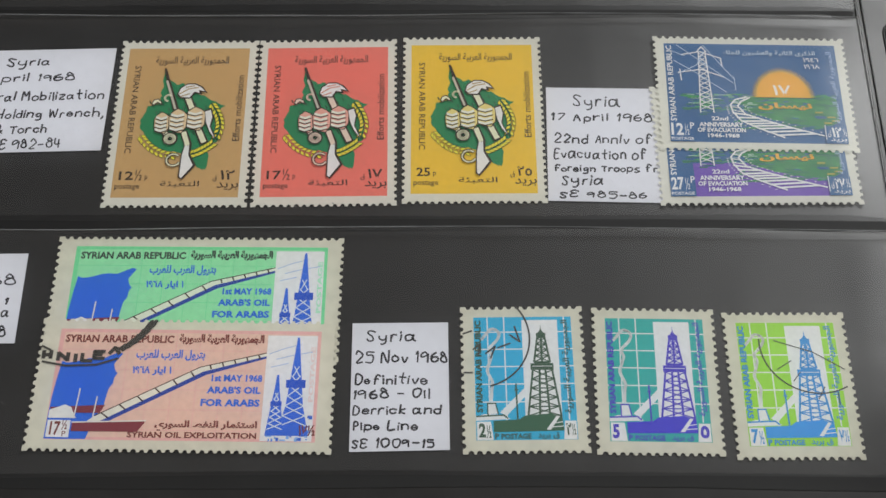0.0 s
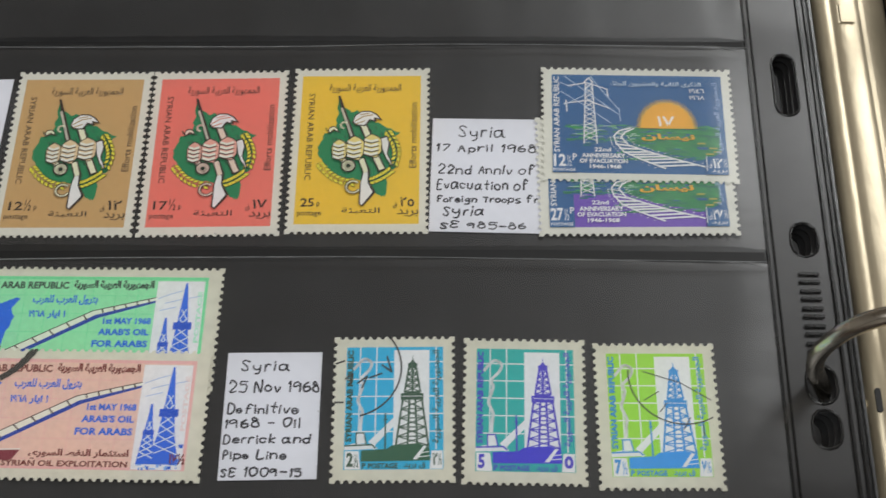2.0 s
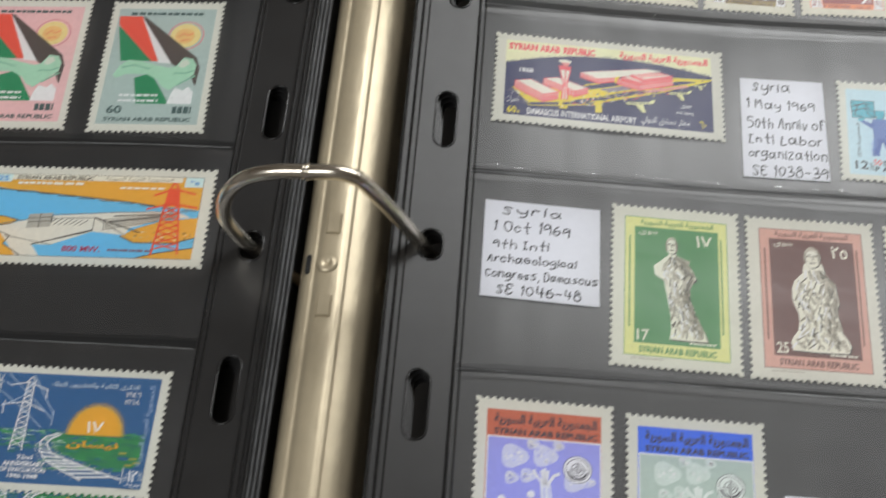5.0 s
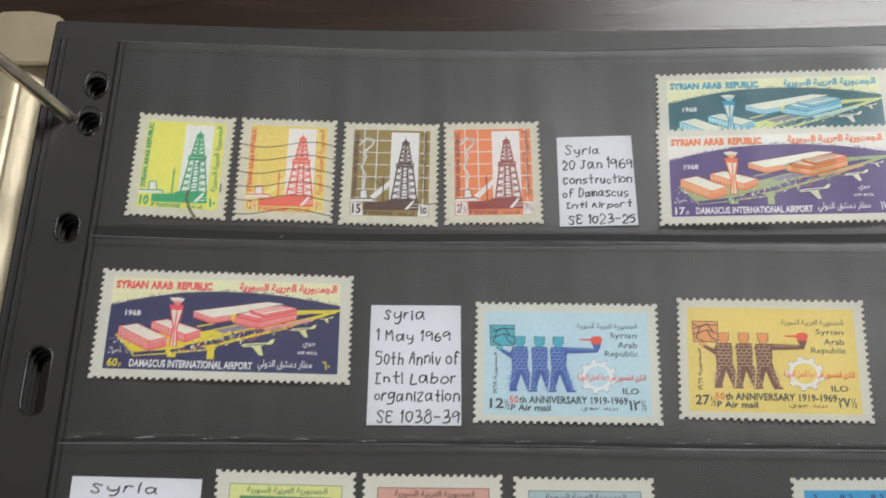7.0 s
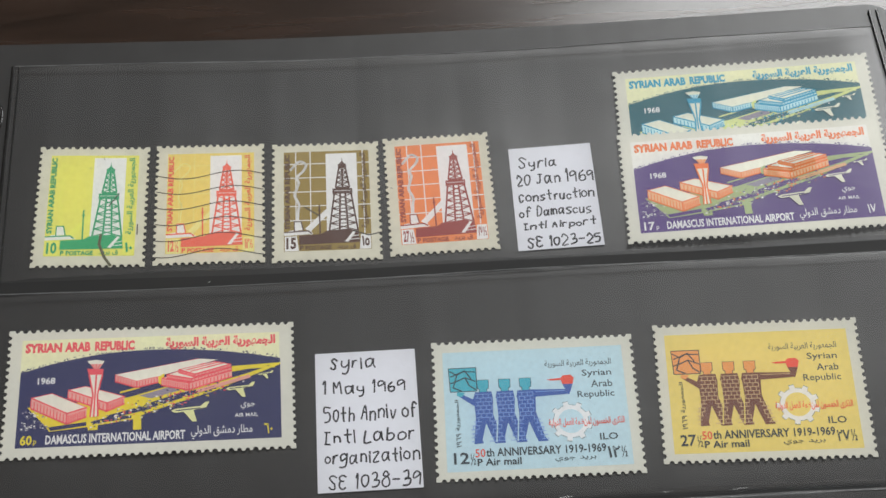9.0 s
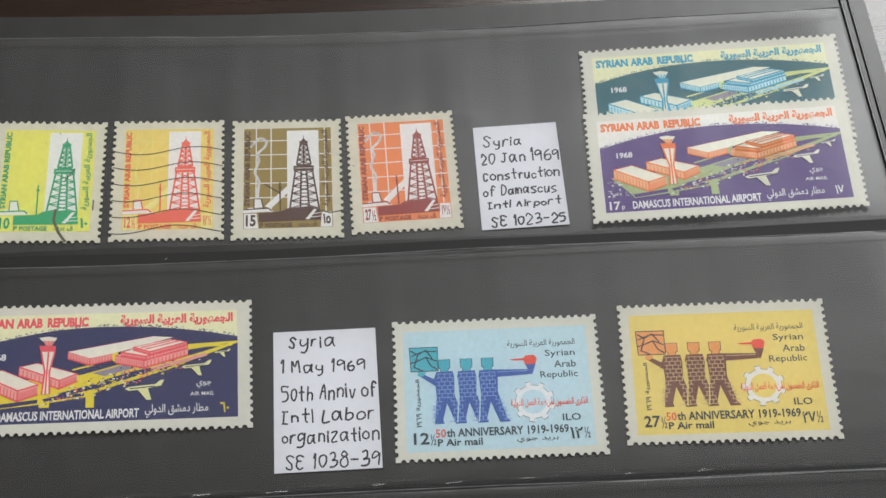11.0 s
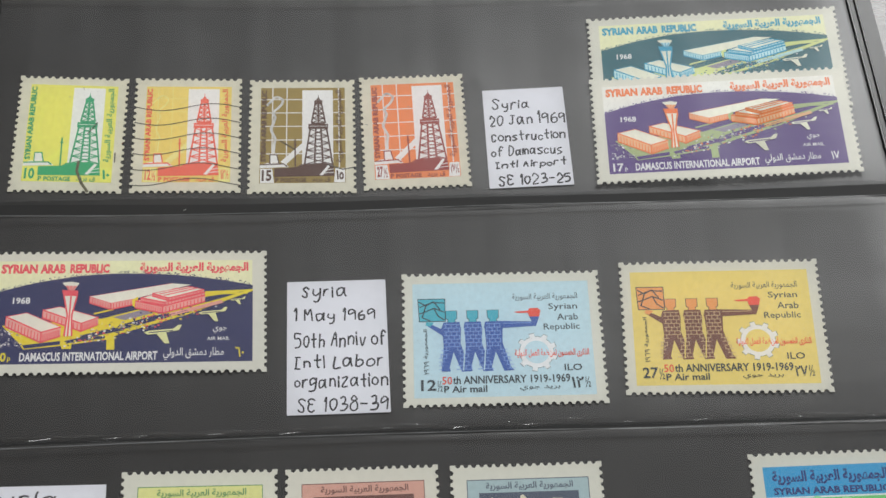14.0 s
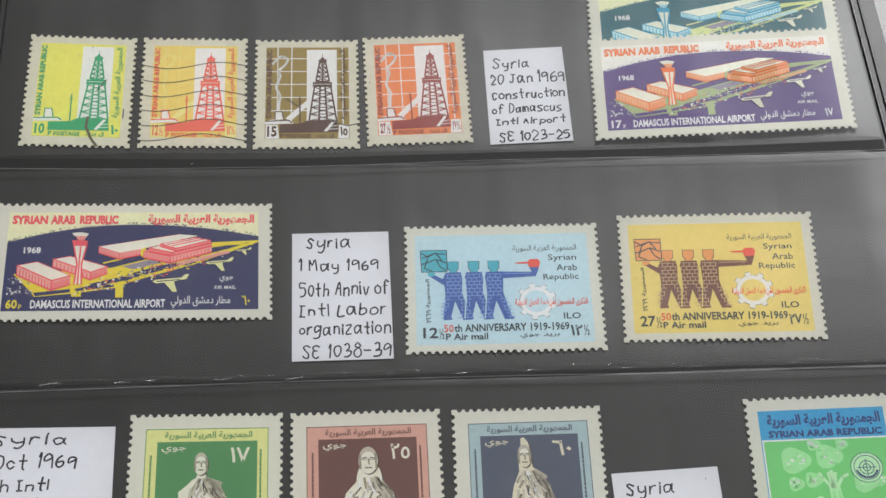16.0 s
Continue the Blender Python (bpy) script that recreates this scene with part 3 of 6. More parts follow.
def album_page(side, low, seed):
    """A black stock page with punched margin; the open one carries clear pocket strips."""
    x0, x1 = (12.4, 196.0) if side > 0 else (-196.0, -9.2)
    cx = 20.1 if side > 0 else -15.5

    def hole_at(v):
        """Middle of a punched hole: the margins lean a little, each its own way."""
        ring = min(abs(v - r) for r in RING_ROWS) < 1
        return (cx + (0.028 * max(0.0, v - 20) if side > 0 else 0.01 * max(0.0, v)), v if ring else v + (-1.4 if side > 0 else 1.2))
    off = seed * (0.35 if side > 0 else 0.6)
    holes = [slot(hole_at(v)[0] + off * side, hole_at(v)[1], rx, ry) for v, rx, ry in HOLES]
    ob = tagged(new("album_page"), "black punched stock page with clear pocket strips" if not low else "black punched stock page under the open one", "album page", "album pages")
    ob.location = (0, 0, PLANE)
    bm = sheet(bmesh.new(), x0 + (off if side < 0 else off), x1 + off, -106 - off, (133.7 if side > 0 else 135.5) - off * 0.5, -0.45 - low, 0.4, holes)
    part("sheet", bm, PAGE, ob, "black card sheet with punched holes")
    inner = (x0 + off + 0.3) if side > 0 else (x1 + off - 0.3)
    bm = box(bmesh.new(), (inner - 0.22) * U, -104 * U, (rise(inner) - 0.15 - low) * U, (inner + 0.22) * U, 127 * U, (rise(inner) + 0.12 - low) * U)
    bmesh.ops.bevel(bm, geom=bm.edges[:], offset=0.1 * U, segments=2, affect="EDGES")
    # the pale EDGE grey also paints the bright glint of this inner edge
    part("rolled_edge", bm, EDGE, ob, "shiny rolled inner edge of the page")
    if low:
        return ob
    # welded seams along the margin and the outer edge
    for xs, wd, hh in (((26.2, 0.5, 0.35), (27.4, 0.35, 0.3), (12.8, 0.45, 0.5), (14.3, 0.5, 0.5), (15.5, 0.3, 0.3), (191.6, 0.5, 0.5), (193.0, 0.4, 0.4)) if side > 0 else ((-22.0, 0.5, 0.35), (-20.9, 0.35, 0.3), (-11.6, 0.5, 0.45), (-10.3, 0.4, 0.4), (-9.5, 0.35, 0.4), (-191.6, 0.5, 0.5))):
        bm = box(bmesh.new(), (xs - wd / 2) * U, -104 * U, (rise(xs) - 0.1) * U, (xs + wd / 2) * U, 127.4 * U, (rise(xs) + hh) * U)
        bmesh.ops.bevel(bm, geom=bm.edges[:], offset=0.12 * U, segments=1, affect="EDGES")
        part("weld_seam", bm, MARGIN, ob)
    for v, rx, ry in HOLES:
        bm = bmesh.new()
        outer, inner = slot(*hole_at(v), rx + 0.45, ry + 0.45), slot(*hole_at(v), rx, ry)
        vo = [bm.verts.new((x * U, y * U, (rise(x) + 0.0) * U)) for x, y in outer]
        vm = [bm.verts.new(((x + p) / 2 * U, (y + q) / 2 * U, (rise(x) + 0.3) * U)) for (x, y), (p, q) in zip(outer, inner)]
        vi = [bm.verts.new((x * U, y * U, (rise(x) - 0.1) * U)) for x, y in inner]
        n = len(outer)
        for p, q in ((vo, vm), (vm, vi)):
            for i in range(n):
                f = bm.faces.new((p[i], p[(i + 1) % n], q[(i + 1) % n], q[i]))
                f.smooth = True
        part("hole_rim", bm, MARGIN, ob)
    # the maker's embossed mark, drawn as plain bars
    for i in range(5):
        y = -55.4 - i * 3.3
        for dy in (-0.75, 0.75):
            bm = box(bmesh.new(), (cx - 1.8) * U, (y + dy - 0.38) * U, (rise(cx) - 0.05) * U, (cx + 1.8) * U, (y + dy + 0.38) * U, (rise(cx) + 0.36) * U)
            bmesh.ops.bevel(bm, geom=bm.edges[:], offset=0.16 * U, segments=2, affect="EDGES")
            part("embossed_bar", bm, MARGIN, ob)
    a, b = (27.0, 190.8) if side > 0 else (-190.8, -22.6)
    for i in range(5):
        gap = GAPS[side][i]
        foot, top = ROWS_V[side][i + 1] + gap, ROWS_V[side][i]
        strip = part("pocket_strip", film_strip(side, foot, top, 40 + i + (9 if side > 0 else 0)), FILM, ob, "clear plastic pocket strip")
        strip.matrix_parent_inverse = Matrix.Translation((0, 0, -PLANE))
        strip.visible_shadow = False
        # the round bead along the strip's open edge, a black strip painting the shade at its foot, and a loose, wavy
        # foot on some
        rnd = random.Random(60 + i + 7 * side)
        ph = [rnd.uniform(0, 6.28) for _ in range(3)]
        pts = []
        for k in range(121):
            x = a + (b - a) * k / 120
            pts.append(((x * U), (top + bend(x) + 0.25 * math.sin(x * 0.05 + i * 1.7)) * U, (rise(x) + 1.42 + 0.1 * math.sin(x * 0.13 + ph[0])) * U))
        # the bead's grey colour stands in for the highlight on clear film
        part("strip_edge", sweep(bmesh.new(), pts, 0.11 * U, 6), EDGE, ob)
        if side > 0 and i == 1:
            bm = bmesh.new()
            rows = []
            amp = 0.8
            for k in range(321):
                x = a + (b - a) * k / 320
                wave = amp * (0.34 * math.sin(x * 0.46 + ph[1]) + 0.12 * math.sin(x * 1.1 + ph[2]) + 0.2 * math.sin(x * 0.17 + ph[0]))
                rows.append([bm.verts.new((x * U, (foot + bend(x) + dy + 0.1 * math.sin(x * 0.21)) * U, (rise(x) + 0.85 + wave + dz) * U)) for dy, dz in ((-0.7, -0.35), (-0.45, 0.0), (0.0, 0.12), (0.3, 0.1))])
            for p, q in zip(rows, rows[1:]):
                for m in range(3):
                    f = bm.faces.new((p[m], q[m], q[m + 1], p[m + 1]))
                    f.smooth = True
            fold = part("loose_foot", bm, FILM_FOLD, ob, "glossy wavy foot of a pocket strip")
            fold.visible_shadow = False
        # black ribbon painted in for the shadow under the lifted pocket foot
        bm = bmesh.new()
        rows = []
        for k in range(41):
            x = a + (b - a) * k / 40
            h, y = rise(x) + 0.02, foot - gap * 0.45 + bend(x) + 0.1 * math.sin(x * 0.05 + i * 1.7)
            w = (gap - 0.4) * (0.9 + 0.12 * math.sin(x * 0.07 + i))
            rows.append([bm.verts.new((x * U, (y + sy * w / 2) * U, (h + hz * 0.03) * U)) for sy, hz in ((-1, 0), (1, 0), (1, 1), (-1, 1))])
        for p, q in zip(rows, rows[1:]):
            for m in range(4):
                bm.faces.new((p[m], q[m], q[(m + 1) % 4], p[(m + 1) % 4]))
        bm.faces.new(rows[0])
        bm.faces.new(rows[-1][::-1])
        bmesh.ops.recalc_face_normals(bm, faces=bm.faces[:])
        part("foot_shade_strip", bm, DARK, ob)
    return ob


for side in (1, -1):
    album_page(side, 0.0, 0)
    for k in (1, 2, 3):
        album_page(side, k * 1.5, k)


def dust():
    """Fibres and specks lying on the pocket film."""
    rnd = random.Random(77)
    bm = bmesh.new()
    for _ in range(45):
        x = rnd.choice((rnd.uniform(-180, -24), rnd.uniform(30, 188)))
        y, l, w, t = rnd.uniform(-98, 124), rnd.uniform(0.08, 0.26), rnd.uniform(0.04, 0.09), rnd.uniform(0, 3.14)
        z = PLANE / U + rise(x) + 1.62
        c, s = math.cos(t), math.sin(t)
        lo = [bm.verts.new(((x + p * c - q * s) * U, (y + p * s + q * c) * U, z * U)) for p, q in ((-l, -w), (l, -w * 0.6), (l, w), (-l, w * 0.5))]
        hi = [bm.verts.new((v.co.x, v.co.y, v.co.z + 0.1 * U)) for v in lo]
        bm.faces.new(hi)
        for k in range(4):
            bm.faces.new((lo[k], lo[(k + 1) % 4], hi[(k + 1) % 4], hi[k]))
    tagged(part("dust", bm, plain("grey_dust", (0.3, 0.3, 0.29), 0.9)), "tiny pale specks of dust on the pocket film", "dust", kind="stuff")


dust()

# ---------------------------------------------------------------- stamp designs
def blend_code(one, two, share):
    """A colour between two printed ones, as its six letters."""
    return "".join("%02x" % round(int(one[i:i + 2], 16) * (1 - share) + int(two[i:i + 2], 16) * share) for i in (0, 2, 4))


def mobilization(bg, num, arnum, half):
    a = Art(25, 35.8, 0.12)
    dk, gr, ye, cr = "2a1c12", "0f7a4c", "e8d23a", "e9d9bd" if bg != "ee7062" else "eec4b4"
    a.rect("printed_panel", 6, 5, 93.5, 94.5, bg)
    L = "lettering"
    a.text(L, JAS, 26, 10, 79, 16, dk, arabic=True, bold=0.008)
    a.text(L, SAR, 11.5, 16, 16, 69, dk, turn=-90)
    a.text(L, "Efforts mobilization", 86, 22, 91, 62, dk, turn=90)
    a.text(L, num, 10, 79.5, 19.5 if not half else 20, 84.5, dk, bold=0.01)
    if half:
        a.text(L, "½", 21, 78.5, 26, 85, dk)
    a.text(L, "p", 28 if half else 21.5, 82, 30 if half else 23.5, 85, dk)
    a.text(L, "postage", 8, 87, 25, 90.5, dk)
    a.text(L, "التعبئة", 39, 85, 66, 89, dk, arabic=True)
    a.text(L, arnum, 80, 79, 90, 84.5, dk, bold=0.01)
    a.text(L, "ق", 75, 82, 78, 85.5, dk, arabic=True)
    a.text(L, "بريد", 78, 86, 93, 90.5, dk, arabic=True)
    e = "map_shape"
    rnd = random.Random(3)
    rough = []
    shape = [(33, 17.5), (35, 21), (38, 25), (43, 28), (48, 27), (56, 33), (62, 34.5), (66, 36), (72, 38), (79, 40.5), (76, 44), (77, 52), (77, 61), (73, 63), (69.5, 68), (70.5, 72), (69, 79), (65.6, 78), (60, 74), (50, 69), (38, 68), (27, 62), (21, 55), (20, 50), (22, 46), (24, 41), (30, 40), (33, 38), (32, 33), (34, 29)]
    for p, q in zip(shape, shape[1:] + shape[:1]):
        rough += [p, ((p[0] * 2 + q[0]) / 3 + rnd.uniform(-1, 1), (p[1] * 2 + q[1]) / 3 + rnd.uniform(-0.8, 0.8)), ((p[0] + 2 * q[0]) / 3 + rnd.uniform(-1, 1), (p[1] + 2 * q[1]) / 3 + rnd.uniform(-0.8, 0.8))]
    a.poly(e, rough, gr)
    a.lines(e, [[(x, y), (x + 0.9, y + 1.6)] for x, y in [(rnd.uniform(24, 72), rnd.uniform(36, 64)) for _ in range(30)]], 0.22, "0a3a26")
    # ears of corn on both sides: pairs of grains along a stalk
    e = "wreath"
    for stalk in ([(22.5, 60), (29, 65.5), (38, 69.5), (49, 71)], [(55, 70.5), (62, 69), (69, 66), (74, 63)], [(70.5, 41), (75, 47), (77, 54), (74.5, 62)]):
        path = smooth_path([(x, y, 0) for x, y in stalk], 3)
        for i in range(len(path) - 1):
            p, d = path[i], path[i + 1] - path[i]
            t = math.atan2(d.y * 1.43, d.x)
            for side in (-1, 1):
                tt = t + side * 0.55
                c = (p.x - side * 1.8 * math.sin(t), p.y + side * 1.25 * math.cos(t))
                dx, dy, nx, ny = math.cos(tt) * 3.0, math.sin(tt) * 2.1, -math.sin(tt) * 1.5, math.cos(tt) * 1.05
                for k, col in ((1.0, dk), (0.76, ye)):
                    a.poly(e, [(c[0] + dx * k, c[1] + dy * k), (c[0] + nx * k, c[1] + ny * k), (c[0] - dx * k, c[1] - dy * k), (c[0] - nx * k, c[1] - ny * k)], col)
    wh2 = "f0ebe0"
    e = "torch"
    a.lines(e, [[(52, 36), (57, 45)], [(61, 54), (66.5, 63)]], 1.5, dk)
    a.lines(e, [[(52, 36), (57, 45)], [(61, 54), (66.3, 62.6)]], 0.95, cr)
    a.poly(e, [(44, 34.5), (46, 30), (51, 27.5), (57, 27.5), (62, 29.5), (66, 33.5), (61, 32.5), (62, 34.5), (57, 33.5), (54, 37), (47, 36.8)], dk)
    a.poly(e, [(45, 34), (46.6, 30.6), (51, 28.2), (56.6, 28.2), (61, 30), (64, 32.4), (59.6, 31.6), (60, 33.4), (56.4, 32.6), (53.4, 36.2), (47.4, 36)], wh2)
    a.lines(e, [[(46, 34), (52, 31), (59, 30)], [(47, 35.6), (53, 33.8)], [(50, 30), (56, 29)]], 0.24, "c88a78" if bg == "ee7062" else "a89068")
    e = "spanner"
    a.poly(e, [(26.6, 39.6), (28, 37.4), (31, 36.8), (34, 38.4), (34.6, 41), (32.6, 40.4), (30.6, 39.4), (29.4, 41), (27.4, 41.4)], dk)
    a.poly(e, [(27.4, 39.6), (28.4, 38), (31, 37.4), (33.4, 38.8), (33.6, 40), (31, 38.8), (29.2, 39.8), (28.4, 40.8)], cr)
    a.lines(e, [[(37, 56), (41.4, 60)]], 1.3, dk)
    a.lines(e, [[(37, 56), (41.4, 60)]], 0.8, cr)
    a.arc(e, 42.6, 61, 3.0, 0, 360, 1.15, dk, 16)
    a.arc(e, 42.6, 61, 3.0, 0, 360, 0.7, cr, 16)
    e = "rifle"
    a.poly(e, [(33, 18), (34.6, 18), (37.4, 24), (46.5, 43), (42.5, 44), (35.4, 25)], dk)
    a.lines(e, [[(36, 26), (44, 43)]], 0.42, "b9b3a6")
    a.arc(e, 38.5, 36.5, 2.6, 60, 260, 0.4, cr, 12)
    a.poly(e, [(49, 57), (54, 56), (58.4, 64), (58, 70.4), (62.6, 76.6), (53.6, 85), (51, 83.4), (51.4, 71), (53, 65)], dk)
    a.poly(e, [(50, 57.4), (53.4, 56.6), (57, 64.4), (54, 65.5)], cr)
    a.poly(e, [(53.6, 65.4), (56.6, 65), (56.8, 71), (60.6, 76.6), (53.3, 84), (51.9, 83), (52.2, 71.2)], wh2)
    a.arc(e, 46.6, 73.5, 4.8, 50, 330, 0.55, dk, 16)
    a.arc(e, 46.6, 73.5, 4.8, 50, 330, 0.28, cr, 16)
    # the three clasped forms: plain rounded blocks with pale bands
    for x, y, rx, ry in ((35.6, 52, 5.2, 5.8), (59.2, 49.6, 6.6, 6.4), (46.8, 51, 6.2, 6.6)):
        e = "clasped_block#%d" % x
        block = [(x - rx, y - ry * 0.4), (x - rx * 0.7, y - ry * 0.85), (x - rx * 0.1, y - ry * 1.15), (x + rx * 0.5, y - ry * 0.95), (x + rx * 1.02, y - ry * 0.6), (x + rx * 0.95, y + ry * 0.5), (x + rx * 0.5, y + ry), (x - rx * 0.4, y + ry * 0.9), (x - rx * 0.92, y + ry * 0.45)]
        a.poly(e, [(x + (u - x) * 1.1, y + (v - y) * 1.08) for u, v in block], dk)
        a.poly(e, block, blend_code(bg, cr, 0.55))
        for k in (-0.62, -0.2, 0.22, 0.62):
            yy = y + k * ry
            a.poly(e, [(x - rx * 0.86, yy - 0.9), (x - rx * 0.1, yy + 0.25), (x + rx * 0.62, yy - 0.9), (x + rx * 0.66, yy + 0.5), (x - rx * 0.1, yy + 1.5), (x - rx * 0.84, yy + 0.5)], blend_code(cr, wh2, 0.6))
            a.lines(e, [[(x - rx * 0.88, yy + 0.9), (x - rx * 0.1, yy + 1.9), (x + rx * 0.7, yy + 0.9)]], 0.22, dk)
    e = "clasped_block#59"
    a.poly(e, [(65, 44), (70, 43), (72, 48), (70.6, 54), (76, 63), (70, 58), (66.6, 52)], dk)
    a.poly(e, [(65.6, 45), (69.4, 44), (71, 48), (69.8, 54), (74, 61), (70, 57), (67, 51.6)], wh2)
    return a


def evacuation(low, num, arnum):
    a = Art(34.8, 25, 0.12)
    blue, wh = "265a8a", "dfe6ee"
    p = "printed_panel"
    a.rect(p, 5.6, 6.5, 94.8, 93, blue)
    if low != blue:
        a.rect(p, 18, 66, 84, 93, low)
    rnd = random.Random(5)
    greens = ("2c7a4e", "2f8a4f", "276a58", "3f9a52", blue, "1f6a52")
    a.poly("landscape", [(44, 53), (92, 53.5), (92, 74), (86, 79), (74, 78), (58, 73), (44, 65)], "2d7f4e")
    for i in range(230):
        x, y = rnd.uniform(12, 90), 51 + 30 * rnd.random() ** 1.3
        if x < 38 and y > 69:
            continue
        a.rect("landscape", x, y, min(92, x + rnd.uniform(2, 9)), y + rnd.uniform(0.5, 1.4), rnd.choice(greens), i % 12 == 0)
    for i in range(26):
        x, y = rnd.uniform(12, 50), rnd.uniform(51, 68)
        a.lines("landscape", [[(x, y), (x + rnd.uniform(2, 6), y + rnd.uniform(-0.4, 0.4))]], 0.1, "b9d2c8")
    for x, y in ((86, 70), (88, 73), (84, 75), (80, 66)):
        a.rect("landscape", x, y, x + 4, y + 1.2, "a8a048")
    sun = "sun"
    for i in range(47):
        t = math.pi * (i + 0.5) / 47
        a.poly(sun, [(65 + 13 * math.cos(t - 0.034), 54 - 21.5 * math.sin(t - 0.034)), (65 + 16.6 * math.cos(t), 54 - 27 * math.sin(t)), (65 + 13 * math.cos(t + 0.034), 54 - 21.5 * math.sin(t + 0.034))], "f0b040", i == 0)
    a.poly(sun, oval(65, 54, 13.6, 22.4, 30, math.pi, 2 * math.pi), "f2a22c")
    a.text(sun, "١٧", 60, 43, 69, 52, "f8efd8", bold=0.01)
    a.text(sun, "نيسان", 51.5, 58.5, 79, 65, "f2a22c", arabic=True, bold=0.03)
    # pylon with its wires
    a.lines("pylon", [[(23.4, 14), (21.8, 68)], [(26.8, 14), (28.6, 68)], [(22.6, 14), (25, 9.5), (27.4, 14)], [(14, 17), (24, 14), (35, 20)], [(12, 33), (24, 30), (36, 37)], [(13, 30), (13.4, 40)], [(34.6, 20), (35, 27)]], 0.24, wh)
    a.lines("pylon", [[(23.2 - i * 0.12 + (0 if i % 2 else 3.6 + i * 0.27), 15 + i * 4.2), (23.2 - (i + 1) * 0.12 + (3.6 + (i + 1) * 0.27 if i % 2 else 0), 15 + (i + 1) * 4.2)] for i in range(12)], 0.2, wh)
    a.lines("pylon", [[(23.2 - i * 0.12 + (3.6 + i * 0.27 if i % 2 else 0), 15 + i * 4.2), (23.2 - (i + 1) * 0.12 + (0 if i % 2 else 3.6 + (i + 1) * 0.27), 15 + (i + 1) * 4.2)] for i in range(12)], 0.14, wh)
    a.lines("pylon", [[(12, 8), (22, 20), (40, 42)], [(26, 8), (31, 19), (41, 39)], [(10, 22), (22, 34), (36, 50)], [(12, 34), (22, 26), (26, 14)], [(40.5, 36), (41, 48)], [(10, 14), (16, 18)]], 0.15, "b4c6da")
    # railway: two rails, sleepers between them, stones along both sides
    c = [(46, 54), (40, 56.5), (37.4, 61), (38.2, 67), (42, 74.5), (50, 80.5), (63, 88.5)]
    d = [(47.6, 54.4), (43, 58), (41, 62), (44.6, 69), (54, 74), (66, 79.5), (83, 86.5)]
    a.lines("railway", [[(p0[0] * (1 - t) + p1[0] * t - 0.6, p0[1] * (1 - t) + p1[1] * t), (q0[0] * (1 - t) + q1[0] * t + 0.4, q0[1] * (1 - t) + q1[1] * t)] for p0, p1, q0, q1, n in list(zip(c, c[1:], d, d[1:], (2, 2, 3, 2, 3, 3)))[3:] for t in [(k + 0.3) / n for k in range(n)]], 0.34, wh)
    a.lines("railway", [[(p0[0] * (1 - t) + p1[0] * t, p0[1] * (1 - t) + p1[1] * t), (q0[0] * (1 - t) + q1[0] * t, q0[1] * (1 - t) + q1[1] * t)] for p0, p1, q0, q1, n in list(zip(c, c[1:], d, d[1:], (1, 1, 2)))[:3] for t in [(k + 0.5) / n for k in range(n)]], 0.16, wh)
    a.lines("railway", [c, d], 0.3, wh)
    for run, off in ((c, -2.4), (d, 2.6)):
        for (x0, y0), (x1, y1) in zip(run[2:], run[3:]):
            for k in range(4):
                x, y = x0 + (x1 - x0) * k / 4 + off, y0 + (y1 - y0) * k / 4 - off * 0.5
                a.rect("railway", x, y, x + 0.8, y + 0.6, wh)
    L = "lettering"
    a.rect(L, 5.6, 72, 18, 93, blue)
    a.text(L, SAR, 6.4, 9, 9.4, 76, wh, turn=90, bold=0.01)
    a.text(L, num, 6.2, 77.5, 12.4, 88, wh, bold=0.02)
    a.text(L, "½", 13, 78.5, 15.2, 88, wh)
    a.text(L, "P", 15.8, 77, 18, 82.5, wh, bold=0.01)
    a.text(L, "POSTAGE", 6, 89.6, 17.2, 92, wh, bold=0.01)
    a.text(L, "22nd", 27, 71.5, 35.5, 75, wh, bold=0.02)
    a.text(L, "ANNIVERSARY", 20.5, 76.5, 42.8, 80.4, wh, bold=0.03)
    a.text(L, "OF EVACUATION", 19.4, 81.2, 43.8, 85, wh, bold=0.03)
    a.text(L, "1946-1968", 24.4, 86, 40.4, 89.6, wh, bold=0.03)
    a.text(L, "١٩٤٦", 77.5, 18.5, 85.5, 22.5, wh, bold=0.01)
    a.text(L, "١٩٦٨", 77.5, 24.5, 85.5, 28.5, wh, bold=0.01)
    a.rect(L, 83.6, 78, 94.8, 93, blue)
    a.lines(L, [[(84, 77.5), (84, 90)]], 0.16, wh)
    a.text(L, arnum, 87, 79.5, 92, 88, wh, bold=0.03)
    a.text(L, "½", 92.6, 80, 94.4, 87, wh)
    a.text(L, "ق", 85, 82, 86.6, 88, wh, arabic=True)
    a.text(L, "بريد", 86, 89, 94, 92, wh, arabic=True)
    a.text(L, "الذكرى الثانية والعشرون للجلاء", 36, 12.5, 84, 17.5, "c2d0e0", arabic=True, bold=0.005)
    a.text(L, JAS, 89.4, 13, 93.2, 76, "9fb6d6", turn=90, arabic=True)
    return a


